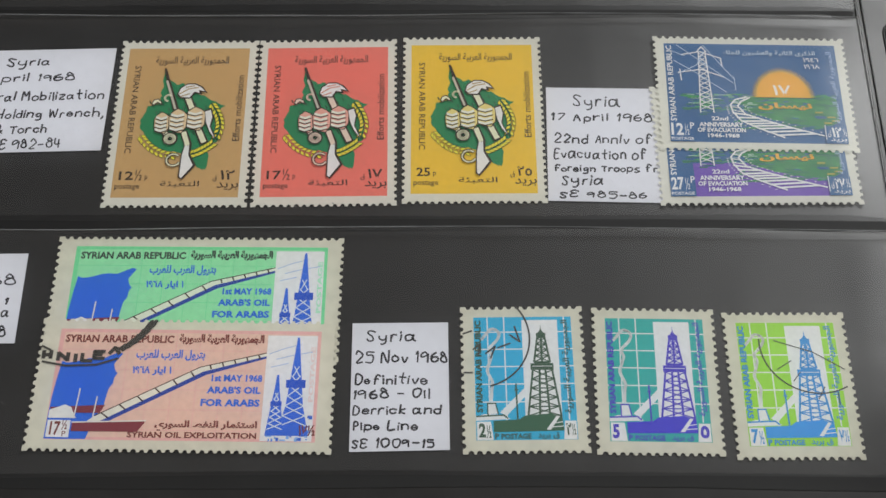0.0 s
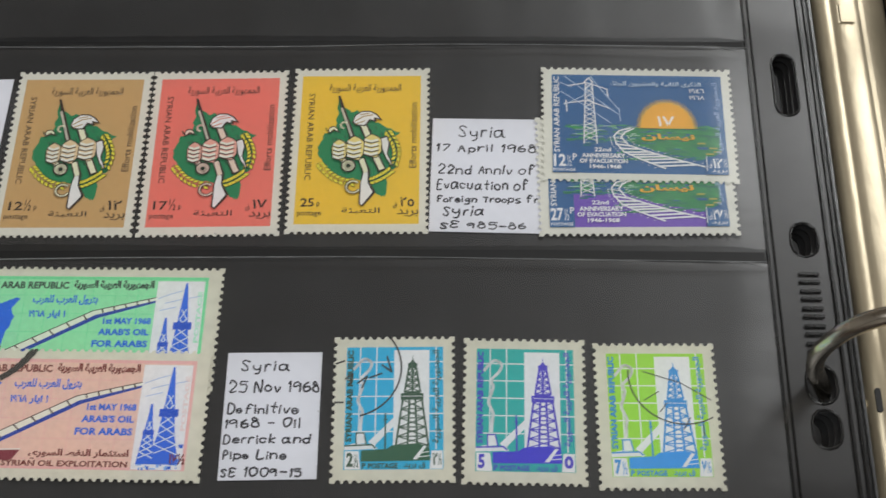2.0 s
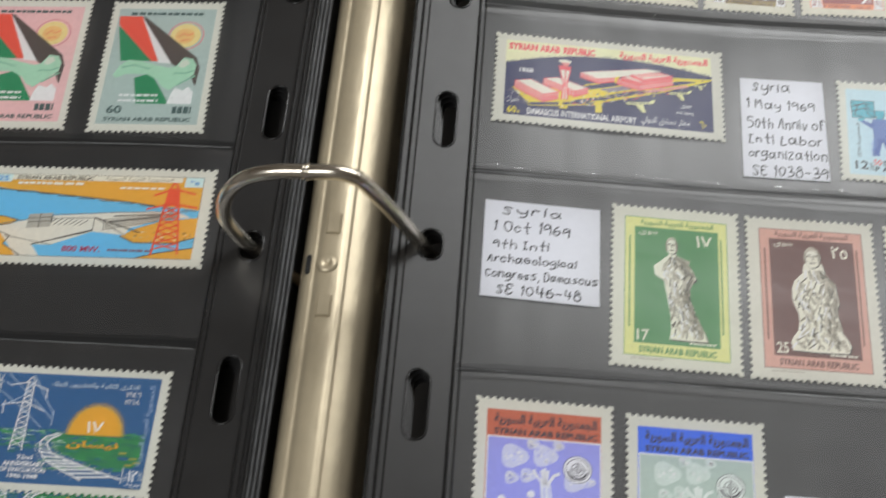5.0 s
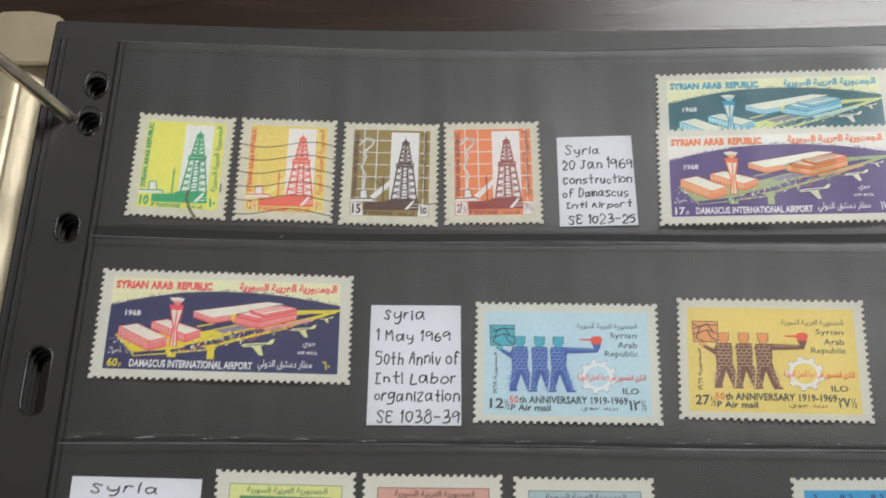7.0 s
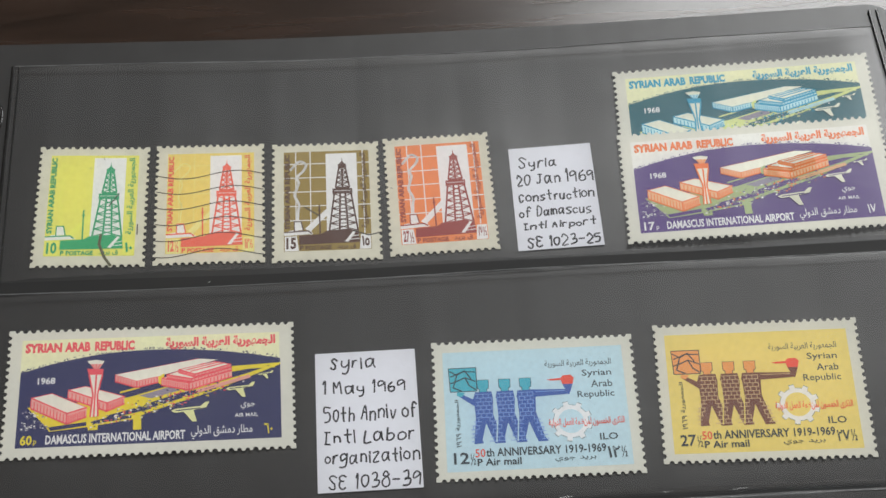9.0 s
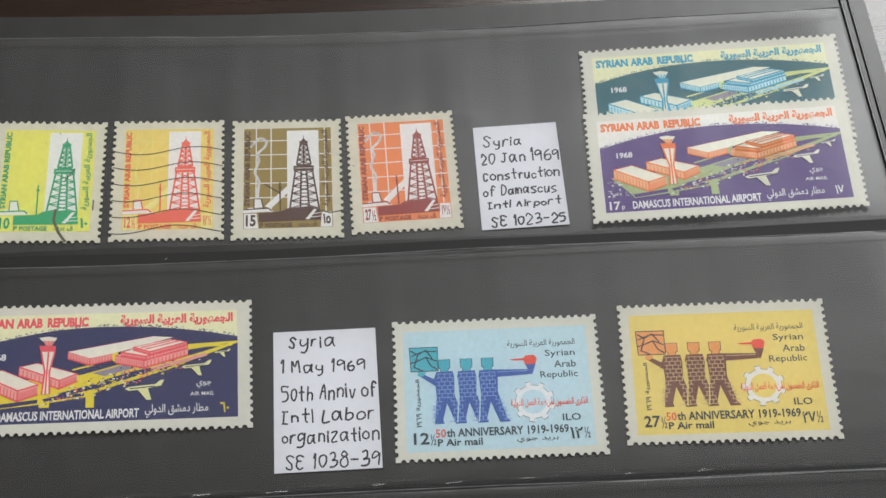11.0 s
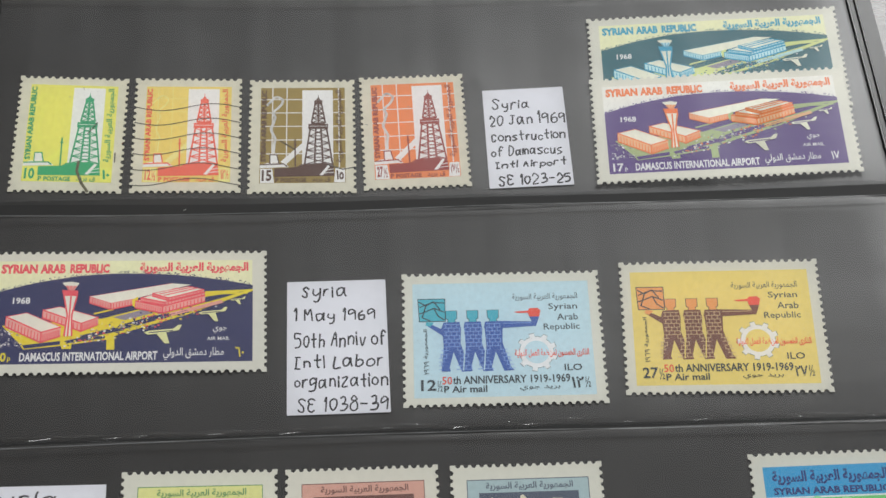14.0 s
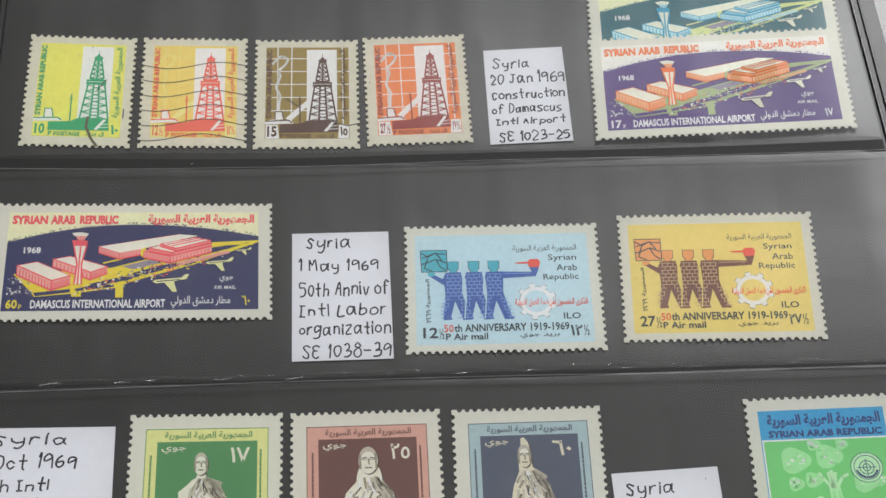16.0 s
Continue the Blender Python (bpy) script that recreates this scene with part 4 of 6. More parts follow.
def oil(bg, frame_colour, dark, full):
    a = Art(47.9, 22.9, 0.12)
    p = "printed_panel"
    blue = "1f63d0"
    a.rect(p, 6.5, 8, 94.5, 91.5, frame_colour)
    a.rect(p, 8, 10.5, 92.8, 89.5, bg)
    a.lines(p, [[(x, 10.5), (x, 89.5)] for x in range(30, 78, 8)] + [[(8, y), (78, y)] for y in range(24, 90, 15)], 0.10, frame_colour)
    rnd = random.Random(8)
    sea = [(8.5, 33), (12, 34), (17, 31), (22, 31), (27, 26), (28.5, 27), (26, 35), (27.5, 42), (26.5, 50), (25, 58), (24.5, 66), (22, 78), (20, 91), (6.5, 91), (7, 60)]
    a.poly("sea", [q for s, t in zip(sea, sea[1:] + sea[:1]) for q in (s, ((s[0] + t[0]) / 2 + rnd.uniform(-0.4, 0.4), (s[1] + t[1]) / 2 + rnd.uniform(-0.9, 0.9)))], blue)
    a.poly("pipeline", [(19, 83), (23, 76), (56, 39), (78, 26.5), (78, 28.5), (57, 42.5), (27, 77.5), (22, 84)], "1c3c9a")
    a.poly("pipeline", [(18, 81), (22, 74), (55, 36.5), (78, 24.5), (78, 26.8), (56, 40), (26, 75.5), (20, 82)], "e8dccb")
    a.lines("pipeline", [[(22, 74), (55, 36.5), (78, 24.5)]], 0.16, "3a2418")
    a.lines("pipeline", [[(24 + i * 5.6, 71.8 - i * 6.2), (26.3 + i * 5.4, 75.2 - i * 6.2)] for i in range(6)] + [[(58 + i * 4, 35 - i * 2), (58.5 + i * 4, 37.8 - i * 2)] for i in range(5)], 0.24, "3a2418")
    L = "lettering"
    a.text(L, SAR, 8.5, 12.5, 45, 18.5, dark, bold=0.025)
    a.text(L, JAS, 46.8, 11, 75.4, 19.5, dark, arabic=True, bold=0.05)
    a.text(L, "بترول العرب للعرب", 33, 23.5, 56, 32, blue, arabic=True, bold=0.025)
    a.text(L, "١٩٦٨", 32.4, 36.4, 38.2, 42, blue, bold=0.03)
    a.text(L, "ايار", 39, 36.4, 43.4, 43.4, blue, arabic=True, bold=0.03)
    a.text(L, "١", 44.6, 36.4, 45.3, 42, blue, bold=0.03)
    a.text(L, "1st MAY 1968", 59, 42, 75.8, 47.5, blue, bold=0.03)
    a.text(L, "ARAB'S OIL", 57.8, 51, 75.6, 56.5, blue, bold=0.03)
    a.text(L, "FOR ARABS", 56.2, 60.5, 75.6, 66, blue, bold=0.03)
    a.text(L, "استثمار النفط السوري", 42, 76.6, 75.4, 84.5, dark, arabic=True, bold=0.03)
    a.text(L, "SYRIAN OIL EXPLOITATION", 33.4, 85.2, 75.4, 89.6, dark, bold=0.02)
    w = "derrick_drawing"
    a.rect(w, 76.6, 11.5, 93.4, 91, "e6ecec")
    a.text(L, "POSTAGE", 91.4, 20, 93, 62, blend_code(frame_colour, "e6ecec", 0.45), turn=90, bold=0.03)
    a.lines(w, [[(77.5, 26), (82, 22), (88, 18)], [(80, 30), (85, 27), (92, 24)], [(78.5, 36), (84, 33)]], 0.14, "9fb2d4")
    rnd = random.Random(2)
    for i in range(60):
        x, y = rnd.uniform(78, 92), rnd.uniform(72, 90)
        a.rect(w, x, y, min(93.2, x + rnd.uniform(0.4, 2)), y + rnd.uniform(0.8, 2.6), rnd.choice(("3f7fd0", "7fa8dc", "2a5fc4")), i % 12 == 0)
    for cx, top, bot, wd in ((87, 13, 87, 5.2), (81, 42, 87, 3.0)):
        a.poly(w, [(cx - 0.35, top), (cx + 0.35, top), (cx + 0.9, top + 12), (cx + wd * 0.55, bot - 22), (cx + wd, bot), (cx - wd, bot), (cx - wd * 0.55, bot - 22), (cx - 0.9, top + 12)], "2a62cc")
        h = bot - top
        a.lines(w, [[(cx - wd * (0.15 + 0.12 * i), top + h * (0.3 + 0.1 * i)), (cx + wd * (0.2 + 0.12 * i), top + h * (0.4 + 0.1 * i))] for i in range(6)] + [[(cx + wd * (0.15 + 0.12 * i), top + h * (0.3 + 0.1 * i)), (cx - wd * (0.2 + 0.12 * i), top + h * (0.4 + 0.1 * i))] for i in range(6)], 0.17, "d2def0")
        a.rect(w, cx - wd * 0.62, top + h * 0.44, cx + wd * 0.62, top + h * 0.52, "1b4db8")
    s = "ship"
    a.poly(s, [(7, 68), (25, 66), (23.5, 72), (8, 72)], "7a2c38")
    a.poly(s, [(7, 70), (12, 66), (14, 68), (16, 76), (7, 76)], "e4ddd2")
    a.poly(s, [(15, 79.5), (39, 77.5), (36.5, 85.5), (15, 85.5)], "7a2c38")
    a.lines(s, [[(16, 54), (15.3, 76)], [(22, 60), (21.4, 78)], [(15, 79), (39, 77.3)]], 0.22, "d8d4cc")
    a.rect(L, 7, 77.5, 14.5, 90, "efeae0")
    a.text(L, "17", 8, 78.5, 11.4, 88.5, dark, bold=0.02)
    a.text(L, "½", 11.8, 77.5, 13.6, 84.5, dark, bold=0.01)
    a.text(L, "P", 12.2, 85.5, 13.4, 89.5, dark)
    a.text(L, "١٧½", 89, 79, 94.3, 87, dark, bold=0.02)
    if full:
        m = "postmark"
        ink_black = "3b3934"
        for x, y, shape in ((2, 27, "09 02;05 35;39 32"), (7, 28.5, "02 09 42 49"), (12, 29.5, "19 12"), (15, 29, "02 09;02 42"), (19, 27, "49 09 02 42;06 36"), (24, 23, "02 28 42")):
            a.lines(m, [[(x + int(q[0]) * 0.8, y + 5.5 - int(q[1]) * 0.75) for q in stroke.split()] for stroke in shape.split(";")], 0.62, ink_black)
        arc = [(q.x, q.y) for q in smooth_path([(28, 24, 0), (32, 18, 0), (35.5, 10, 0), (38.5, 0.8, 0)], 8)]
        for i in range(0, len(arc) - 1):
            a.lines(m, [[arc[i], arc[i + 1]], [(arc[i][0] - 1.4, arc[i][1] + 0.4), (arc[i + 1][0] - 1.4, arc[i + 1][1] + 0.2)]], (0.75, 0.4, 0.6, 0.3)[i % 4], ink_black)
        a.lines(m, [[(2, 34), (10, 37), (20, 36), (27, 31)], [(1, 22), (4, 25)]], 0.35, ink_black)
    return a


def derrick(bg, line, hull, num, arnum, half, pale=False):
    a = Art(19.9, 25.5, 0.12)
    p = "printed_panel"
    wh = "e2e5da" if not pale else ("e4dc66" if bg.startswith("d") else "f3d488")
    a.rect(p, 10.8, 7.4, 90.4, 91.2, bg)
    a.lines(p, [[(x, 7.4), (x, 78)] for x in (22, 35.5, 84.5)] + [[(10.8, y), (90.4, y)] for y in (18, 30, 42, 54, 66)], 0.2 if not pale else 0.1, wh)
    a.lines("coast", [[(q.x, q.y) for q in smooth_path([(17, 23, 0), (20, 20, 0), (24.6, 16, 0), (29, 16.6, 0), (31.4, 19.5, 0), (29, 24, 0), (23, 29.5, 0), (24.5, 34, 0), (23, 39, 0), (21, 45, 0), (24.7, 52.5, 0), (24, 58, 0), (23.5, 65, 0)], 4)]], 0.5 if not pale else 0.22, wh)
    a.poly("coast", [(30, 73), (51, 56), (51, 62), (35, 75.5)], wh)
    a.rect(p, 50, 9.6, 79, 78, "e6e8df")
    d = "derrick_drawing"
    cx = 65.2
    a.poly(d, [(cx - 0.5, 16.5), (cx, 13), (cx + 0.5, 16.5), (cx + 2, 18.4), (cx + 4, 19.2), (cx + 3.6, 22.6), (cx - 3.6, 22.6), (cx - 4, 19.2), (cx - 2, 18.4)], line)
    a.rect(d, cx - 9.4, 40, cx + 9.0, 44.6, line)
    a.rect(d, cx - 6.6, 38.6, cx + 6.4, 40, line)
    a.lines(d, [[(cx - 8, 42), (cx + 8, 42)]], 0.1, "e6e8df")
    a.lines(d, [[(cx - 3, 22), (cx - 6.4, 39)], [(cx + 3, 22), (cx + 6.4, 39)], [(cx - 7.8, 44.6), (cx - 13, 76)], [(cx + 7.8, 44.6), (cx + 13.2, 76)], [(cx - 2.4, 44.6), (cx - 3.6, 76)], [(cx + 2.4, 44.6), (cx + 4.2, 76)], [(cx, 22), (cx, 39)]], 0.32, line)
    runs = []
    for (y0, y1, w0, w1, n) in ((22.6, 39, 3, 6.4, 4), (44.6, 75.5, 7.8, 13, 5)):
        for i in range(n):
            s, t = i / n, (i + 1) / n
            ya, yb, wa, wb = y0 + (y1 - y0) * s, y0 + (y1 - y0) * t, w0 + (w1 - w0) * s, w0 + (w1 - w0) * t
            runs += [[(cx - wa, ya), (cx + wb, yb)], [(cx + wa, ya), (cx - wb, yb)], [(cx - wb, yb), (cx + wb, yb)]]
    a.lines(d, runs, 0.2, line)
    s = "ship"
    a.poly(s, [(11, 75.5), (18, 74), (34, 74.6), (38, 77.5), (11, 78.4)], "e6e8df")
    a.lines(s, [[(11.4, 75.5), (33, 74.8), (36, 77)], [(20.5, 74.4), (20.5, 67), (26.5, 67), (28.5, 74)], [(43.4, 54), (43.8, 78)], [(42.4, 58), (44.6, 58)]], 0.26, line)
    a.poly(s, [(20.8, 74), (20.8, 67.4), (26.2, 67.4), (28, 74)], "e6e8df")
    a.poly(s, [(24.6, 78.6), (45, 77.8), (49, 75.4), (70, 74), (79, 76.5), (80, 85.4), (24.6, 86)], hull)
    a.poly(s, [(66, 84.6), (74.4, 75.6), (77, 76), (69.4, 84.8)], "e6e8df")
    a.lines(s, [[(72.6, 80.4), (79, 79.6)], [(70.6, 83), (79.4, 82.4)]], 0.14, "e6e8df")
    L = "lettering"
    box_colour = "e6e8df" if not pale else wh
    a.poly(L, [(11.6, 79), (22.6, 79), (24.4, 91), (11.6, 91)], box_colour)
    a.text(L, num, 13, 80, 18.4 if half or len(num) == 1 else 22, 89.4, line, bold=0.03)
    if half:
        a.text(L, "½", 19, 81.4, 22.6, 90, line, bold=0.01)
    a.poly(L, [(80.8, 79), (89.8, 79), (89.8, 91), (79.4, 91)], box_colour)
    a.text(L, arnum, 81.6, 80.4, 85.6 if half else 88.6, 88.6, line, bold=0.03)
    if half:
        a.text(L, "½", 86, 81, 89, 88.4, line, bold=0.01)
    a.text(L, SAR, 11.6, 9.8, 16.6, 73, line, turn=90, bold=0.035)
    a.text(L, JAS, 81.6, 9.8, 88.6, 74, line, turn=90, arabic=True, bold=0.012)
    a.text(L, "P", 25.4, 86.8, 28.6, 90.6, line, bold=0.03)
    a.text(L, "POSTAGE", 30.4, 87, 54, 90.6, line, bold=0.025)
    a.text(L, "ق بريد", 59, 86.6, 76, 91, line, arabic=True, bold=0.01)
    return a


def airport(sky, red, pale, num, arnum, band):
    a = Art(48.3, 23.5, 0.12)
    p = "printed_panel"
    a.rect(p, 4.8, 8, 94.8, 40, band)
    def rim(x):
        return 18.8 + (16 * ((50 - x) / 46) ** 2 if x < 50 else 10.5 * ((x - 50) / 45) ** 2)
    arc = [(5 + 90 * i / 24, rim(5 + 90 * i / 24)) for i in range(25)]
    a.poly(p, arc + [(95, 91.5), (5, 91.5)], sky)
    rnd = random.Random(4)
    for i in range(260):
        x = rnd.uniform(5, 94)
        y = rim(x) + rnd.uniform(-2.2, 0.6)
        a.rect(p, x, y, x + rnd.uniform(0.15, 0.6), y + rnd.uniform(0.3, 1.0), sky, i == 0)
    L, wh = "lettering", "eef0f0"
    for word, x0, x1 in (("SYRIAN", 6, 18.6), ("ARAB", 19.6, 28.4), ("REPUBLIC", 30, 43.8)):
        a.text(L, word, x0, 10.6, x1, 18.4, red, bold=0.045)
    a.text(L, JAS, 54.6, 9.6, 93.4, 19.4, red, arabic=True, bold=0.04)
    a.text(L, "1968", 11, 38, 17, 43.5, wh, bold=0.02)
    a.text(L, num, 6.5, 82, 10.5, 89.5, pale if num == "60" else wh, bold=0.02)
    a.text(L, "p", 11, 86, 12, 90, pale if num == "60" else wh)
    a.text(L, "DAMASCUS INTERNATIONAL AIRPORT", 15, 82.5, 62, 89.5, wh, bold=0.02)
    a.text(L, "مطار دمشق الدولي", 64, 80, 85, 90, wh, arabic=True)
    a.text(L, arnum, 89, 80, 92, 88, pale if num == "60" else wh, bold=0.01)
    a.text(L, "AIR MAIL", 79, 71.5, 87, 74.5, wh)
    a.text(L, "جوي", 81, 63.5, 86, 69, wh, arabic=True)
    g = "airfield"
    a.poly(g, [(8.1, 61), (42.3, 56), (54.5, 49), (71.6, 47.6), (83.6, 40.3), (95, 32.4), (95, 34.2), (71.7, 53.6), (49.8, 67.8), (46.9, 70.4), (47.1, 81), (44.3, 81), (44.2, 73), (32.3, 76.5), (32.3, 80), (29.1, 80), (28.8, 77.5), (16.1, 80), (14.2, 74.6)], pale)
    a.poly(g, [(78, 34.4), (94.5, 32.8), (94.5, 33.8), (84, 37), (78, 39)], pale)
    a.poly(g, [(50.6, 64.5), (69.6, 52.6), (72.6, 52), (72, 49.6), (60, 54), (50, 60.5)], sky)
    a.poly(g, [(34, 73), (50, 65.6), (51, 62.6), (46, 63.6), (36, 69)], sky)
    a.poly(g, [(33, 80), (33.2, 77), (44, 74), (44, 79.4)], sky)
    a.poly(g, [(15.6, 76.6), (28.4, 73.6), (28.4, 76.4), (16.4, 79.4)], sky)
    a.poly(g, [(29.6, 73.8), (36, 70.6), (43.6, 70), (43.6, 72), (31, 75.4)], sky)
    a.poly(g, [(46, 55), (57, 48.6), (60, 52), (50, 57.4)], "8a8494")
    a.lines(g, [[(39.5, 52), (46, 48.6)], [(78, 36.6), (93, 36)]], 0.3, pale)
    for i in range(240):
        k = rnd.random()
        x, y = 31 + 44 * k + rnd.uniform(-5, 7), 74 - 27 * k + rnd.uniform(-5, 4)
        a.rect(g, x, y, x + rnd.uniform(0.3, 1.0), y + rnd.uniform(0.4, 1.3), rnd.choice((sky, wh, red, "8a8494", pale)), i % 30 == 0)
    for i in range(60):
        x, y = rnd.uniform(6, 15), rnd.uniform(64, 78)
        a.rect(g, x, y, x + rnd.uniform(0.2, 0.8), y + rnd.uniform(0.4, 1.2), rnd.choice(("8a8494", wh)), i == 0)
    b = "terminal_drawing"
    roof, front = ("ece0cc", "ee9c94") if red != "2a94b4" else ("dce4c8", "b4d6ea")
    front = "f0ae84" if red == "ee7434" else front

    def block(w0, c0, e0, n0, h, cols=9):
        """A block in oblique view over its four roof corners: west, near, east, far."""
        a.poly(b, [w0, c0, (c0[0], c0[1] + h), (w0[0] + 0.2, w0[1] + h)], front)
        a.poly(b, [c0, e0, (e0[0], e0[1] + h * 0.9), (c0[0], c0[1] + h)], front, False)
        a.poly(b, [w0, n0, e0, c0], roof, False)
        for p0, p1 in ((w0, c0), (c0, e0)):
            a.lines(b, [[(p0[0] + (p1[0] - p0[0]) * k / cols, p0[1] + (p1[1] - p0[1]) * k / cols + h * 0.25), (p0[0] + (p1[0] - p0[0]) * k / cols, p0[1] + (p1[1] - p0[1]) * k / cols + h * 0.9)] for k in range(cols)], 0.16, red)
        a.lines(b, [[w0, c0, e0], [(w0[0], w0[1] + h), (c0[0], c0[1] + h), (e0[0], e0[1] + h * 0.9)], [c0, (c0[0], c0[1] + h)]], 0.26, red)
        a.lines(b, [[w0, n0, e0]], 0.12, red)
    block((21.7, 48.7), (35.2, 59.9), (41.0, 55.2), (27.5, 46.1), 6.2, 10)
    block((9.3, 53.8), (21.7, 66.7), (28.3, 62.6), (16.2, 50.8), 8.0, 11)
    block((37.6, 38.0), (45.0, 43.5), (53, 40.2), (66.3, 27.6), 5.2, 8)
    a.poly(b, [(45, 43.5), (53, 40.2), (73, 28.8), (66.3, 27.6), (37.6, 38)], roof)
    a.poly(b, [(52.4, 41), (54.4, 38.4), (54.4, 48.6), (52.6, 46)], pale)
    block((53.6, 42.1), (63.1, 46.6), (78.0, 37.9), (66, 34.6), 5.6, 12)
    block((55.4, 39.6), (64, 43.4), (77.8, 35.4), (68, 31.6), 2.6, 12)
    block((59.5, 35.9), (65.1, 39.9), (77.6, 33.0), (72.0, 30.4), 2.2, 10)
    a.lines(b, [[(62, 36.4), (73.6, 30.8)], [(63.6, 37.6), (75.4, 31.6)]], 0.2, red)
    a.lines(b, [[(66, 52.6), (84, 42.4)], [(66.4, 54), (84.4, 43.6)]], 0.3, front)
    # control tower: tapering shaft, gallery and cup
    a.poly(b, [(28.4, 37.4), (33.3, 37.4), (31.8, 53.3), (32.3, 69.8), (29.4, 70.1), (30.1, 53.1)], roof)
    a.lines(b, [[(28.6, 37.8), (30.2, 53), (29.6, 69.8)], [(31, 38), (30.9, 53), (30.8, 69.8)], [(33.1, 37.8), (31.7, 53), (32.2, 69.6)]], 0.28, red)
    a.poly(b, [(27.7, 32.5), (33.4, 33), (33.3, 37.6), (28.4, 37.4)], red)
    a.poly(b, [(28.7, 28.8), (33, 29.2), (31.9, 33), (30, 32.8)], front)
    a.lines(b, [[(29.4, 29.4), (30.2, 32.6)], [(30.8, 29.2), (30.8, 32.8)], [(32.2, 29.4), (31.4, 32.8)]], 0.16, red)
    a.poly(b, [(27.6, 26.4), (30.8, 25.6), (33.6, 26.9), (33, 29.2), (28.5, 28.8)], roof)
    for x, y, k in ((63.4, 67.4, 1.0), (80.8, 52, 0.78), (89.7, 41.6, 0.42)):
        a.poly("airliner_drawing", [(x - 6.4 * k, y + 0.6 * k), (x - 5 * k, y - 0.8 * k), (x + 0 * k, y - 1.8 * k), (x + 3.8 * k, y - 2.4 * k), (x + 5.4 * k, y - 5.4 * k), (x + 6.8 * k, y - 5.6 * k), (x + 5.8 * k, y - 1.2 * k), (x + 1.4 * k, y + 0.6 * k), (x + 2.6 * k, y + 9.4 * k), (x + 1 * k, y + 9.4 * k), (x - 2 * k, y + 1.6 * k), (x - 5 * k, y + 2.2 * k)], "e6dfa0" if num == "60" else "dde2c8")
        a.lines("airliner_drawing", [[(x - 4.6 * k, y + 0.6 * k), (x + 3.6 * k, y - 0.8 * k)]], 0.14 * k + 0.04, sky)
    return a


def labour(bg, fig, fig_line, pale, num, arnum):
    a = Art(34.8, 25.4, 0.12)
    p, L, e, dk = "printed_panel", "lettering", "map_square", "27323a"
    a.rect(p, 5.4, 8, 94.2, 93.6, bg)
    a.text(L, JAS, 55.6, 17, 88.4, 23, dk, arabic=True)
    a.text(L, "Syrian", 73.5, 25, 88, 31, dk)
    a.text(L, "Arab", 77.5, 33, 88, 38, dk)
    a.text(L, "Republic", 70.5, 40.5, 88.5, 46.5, dk)
    a.poly(e, [(7.8, 19.6), (21.8, 19.6), (21.8, 37.4), (8.4, 37.4)], dk)
    a.poly(e, [(8.2, 20.2), (21.4, 20.2), (21.4, 36.8), (8.8, 36.8)], pale)
    a.lines(e, [[(8.6, 22), (12, 25), (11, 30), (16, 27), (18, 33), (21, 36)], [(12, 25), (15, 22.6), (21, 23)], [(11, 30), (10, 34), (14, 36.6)], [(8.6, 31), (11, 30)], [(16, 27), (21, 30)], [(9, 26), (16, 22), (19, 28)]], 0.22, dk)
    # three block figures, in brickwork, as plain shapes
    centres = (24.6, 35.2, 45.4)
    for x in centres:
        e = "block_figure#%d" % x
        for grow, col in ((0.3, dk), (0.0, pale)):
            a.poly(e, [(x - 2.7 - grow, 29.4 - grow), (x + 2.7 + grow, 29.4 - grow), (x + 2.6 + grow, 35 + grow), (x + 1.6 + grow, 36 + grow), (x + 1.8 + grow, 38.4), (x - 1.8 - grow, 38.4), (x - 1.6 - grow, 36 + grow), (x - 2.6 - grow, 35 + grow)], col)
        a.poly(e, [(x - 4, 38), (x + 4, 37.8), (x + 4.6, 43), (x + 4.2, 54), (x + 7.8, 72), (x + 9.4, 74.8), (x + 4.4, 75), (x + 0.6, 60.5), (x - 1.6, 72), (x - 1, 74.6), (x - 5.6, 74.8), (x - 4.2, 56), (x - 4.8, 43)], fig)
    e = "block_figure#24"
    a.poly(e, [(20.5, 38.6), (24, 40), (21, 49), (12, 40), (12.8, 38), (19.4, 43)], fig)
    a.poly(e, [(11.6, 40), (12, 37.4), (16, 38), (14, 41)], pale)
    e = "block_figure#45"
    a.poly(e, [(47, 37.8), (65.2, 38.6), (65.2, 42.2), (50, 43.2)], fig)

    def inside(x, y):
        if 50 <= x < 64.6 and 39 < y < 42:
            return True
        return any(abs(x - c) < 4.1 and 38.4 < y < 57 for c in centres) or any(abs(x - (c + k * (2.2 + (y - 56) * 0.24) + (1.6 if k > 0 else -0.6))) < 2.1 for c in centres for k in (-1, 1) if y >= 57)
    runs, keep = [], []
    for k in range(13):
        y = 39.6 + k * 2.8
        runs.append([(18, y), (65, y)])
        runs += [[(19 + i * 2.7 + (1.35 if k % 2 else 0), y), (19 + i * 2.7 + (1.35 if k % 2 else 0), y + 2.8)] for i in range(17)]
    for (x0, y0), (x1, y1) in runs:
        n = max(1, int(abs(x1 - x0) / 0.7))
        for i in range(n):
            q0, q1 = (x0 + (x1 - x0) * i / n, y0 + (y1 - y0) * i / n), (x0 + (x1 - x0) * (i + 1) / n, y0 + (y1 - y0) * (i + 1) / n)
            if inside(*q0) and inside(*q1) and q1[1] < 74.4:
                keep.append([q0, q1])
    a.lines("brickwork", keep, 0.13, fig_line)
    for x in centres[1:]:
        a.lines("brickwork", [[(x - 4.7, 43), (x - 4.2, 56), (x - 5.4, 74)]], 0.2, bg)
    e = "torch"
    a.poly(e, [(63.6, 35), (68.6, 35), (67.6, 39), (66.6, 42.4), (65, 41.8), (64.8, 38.6)], fig)
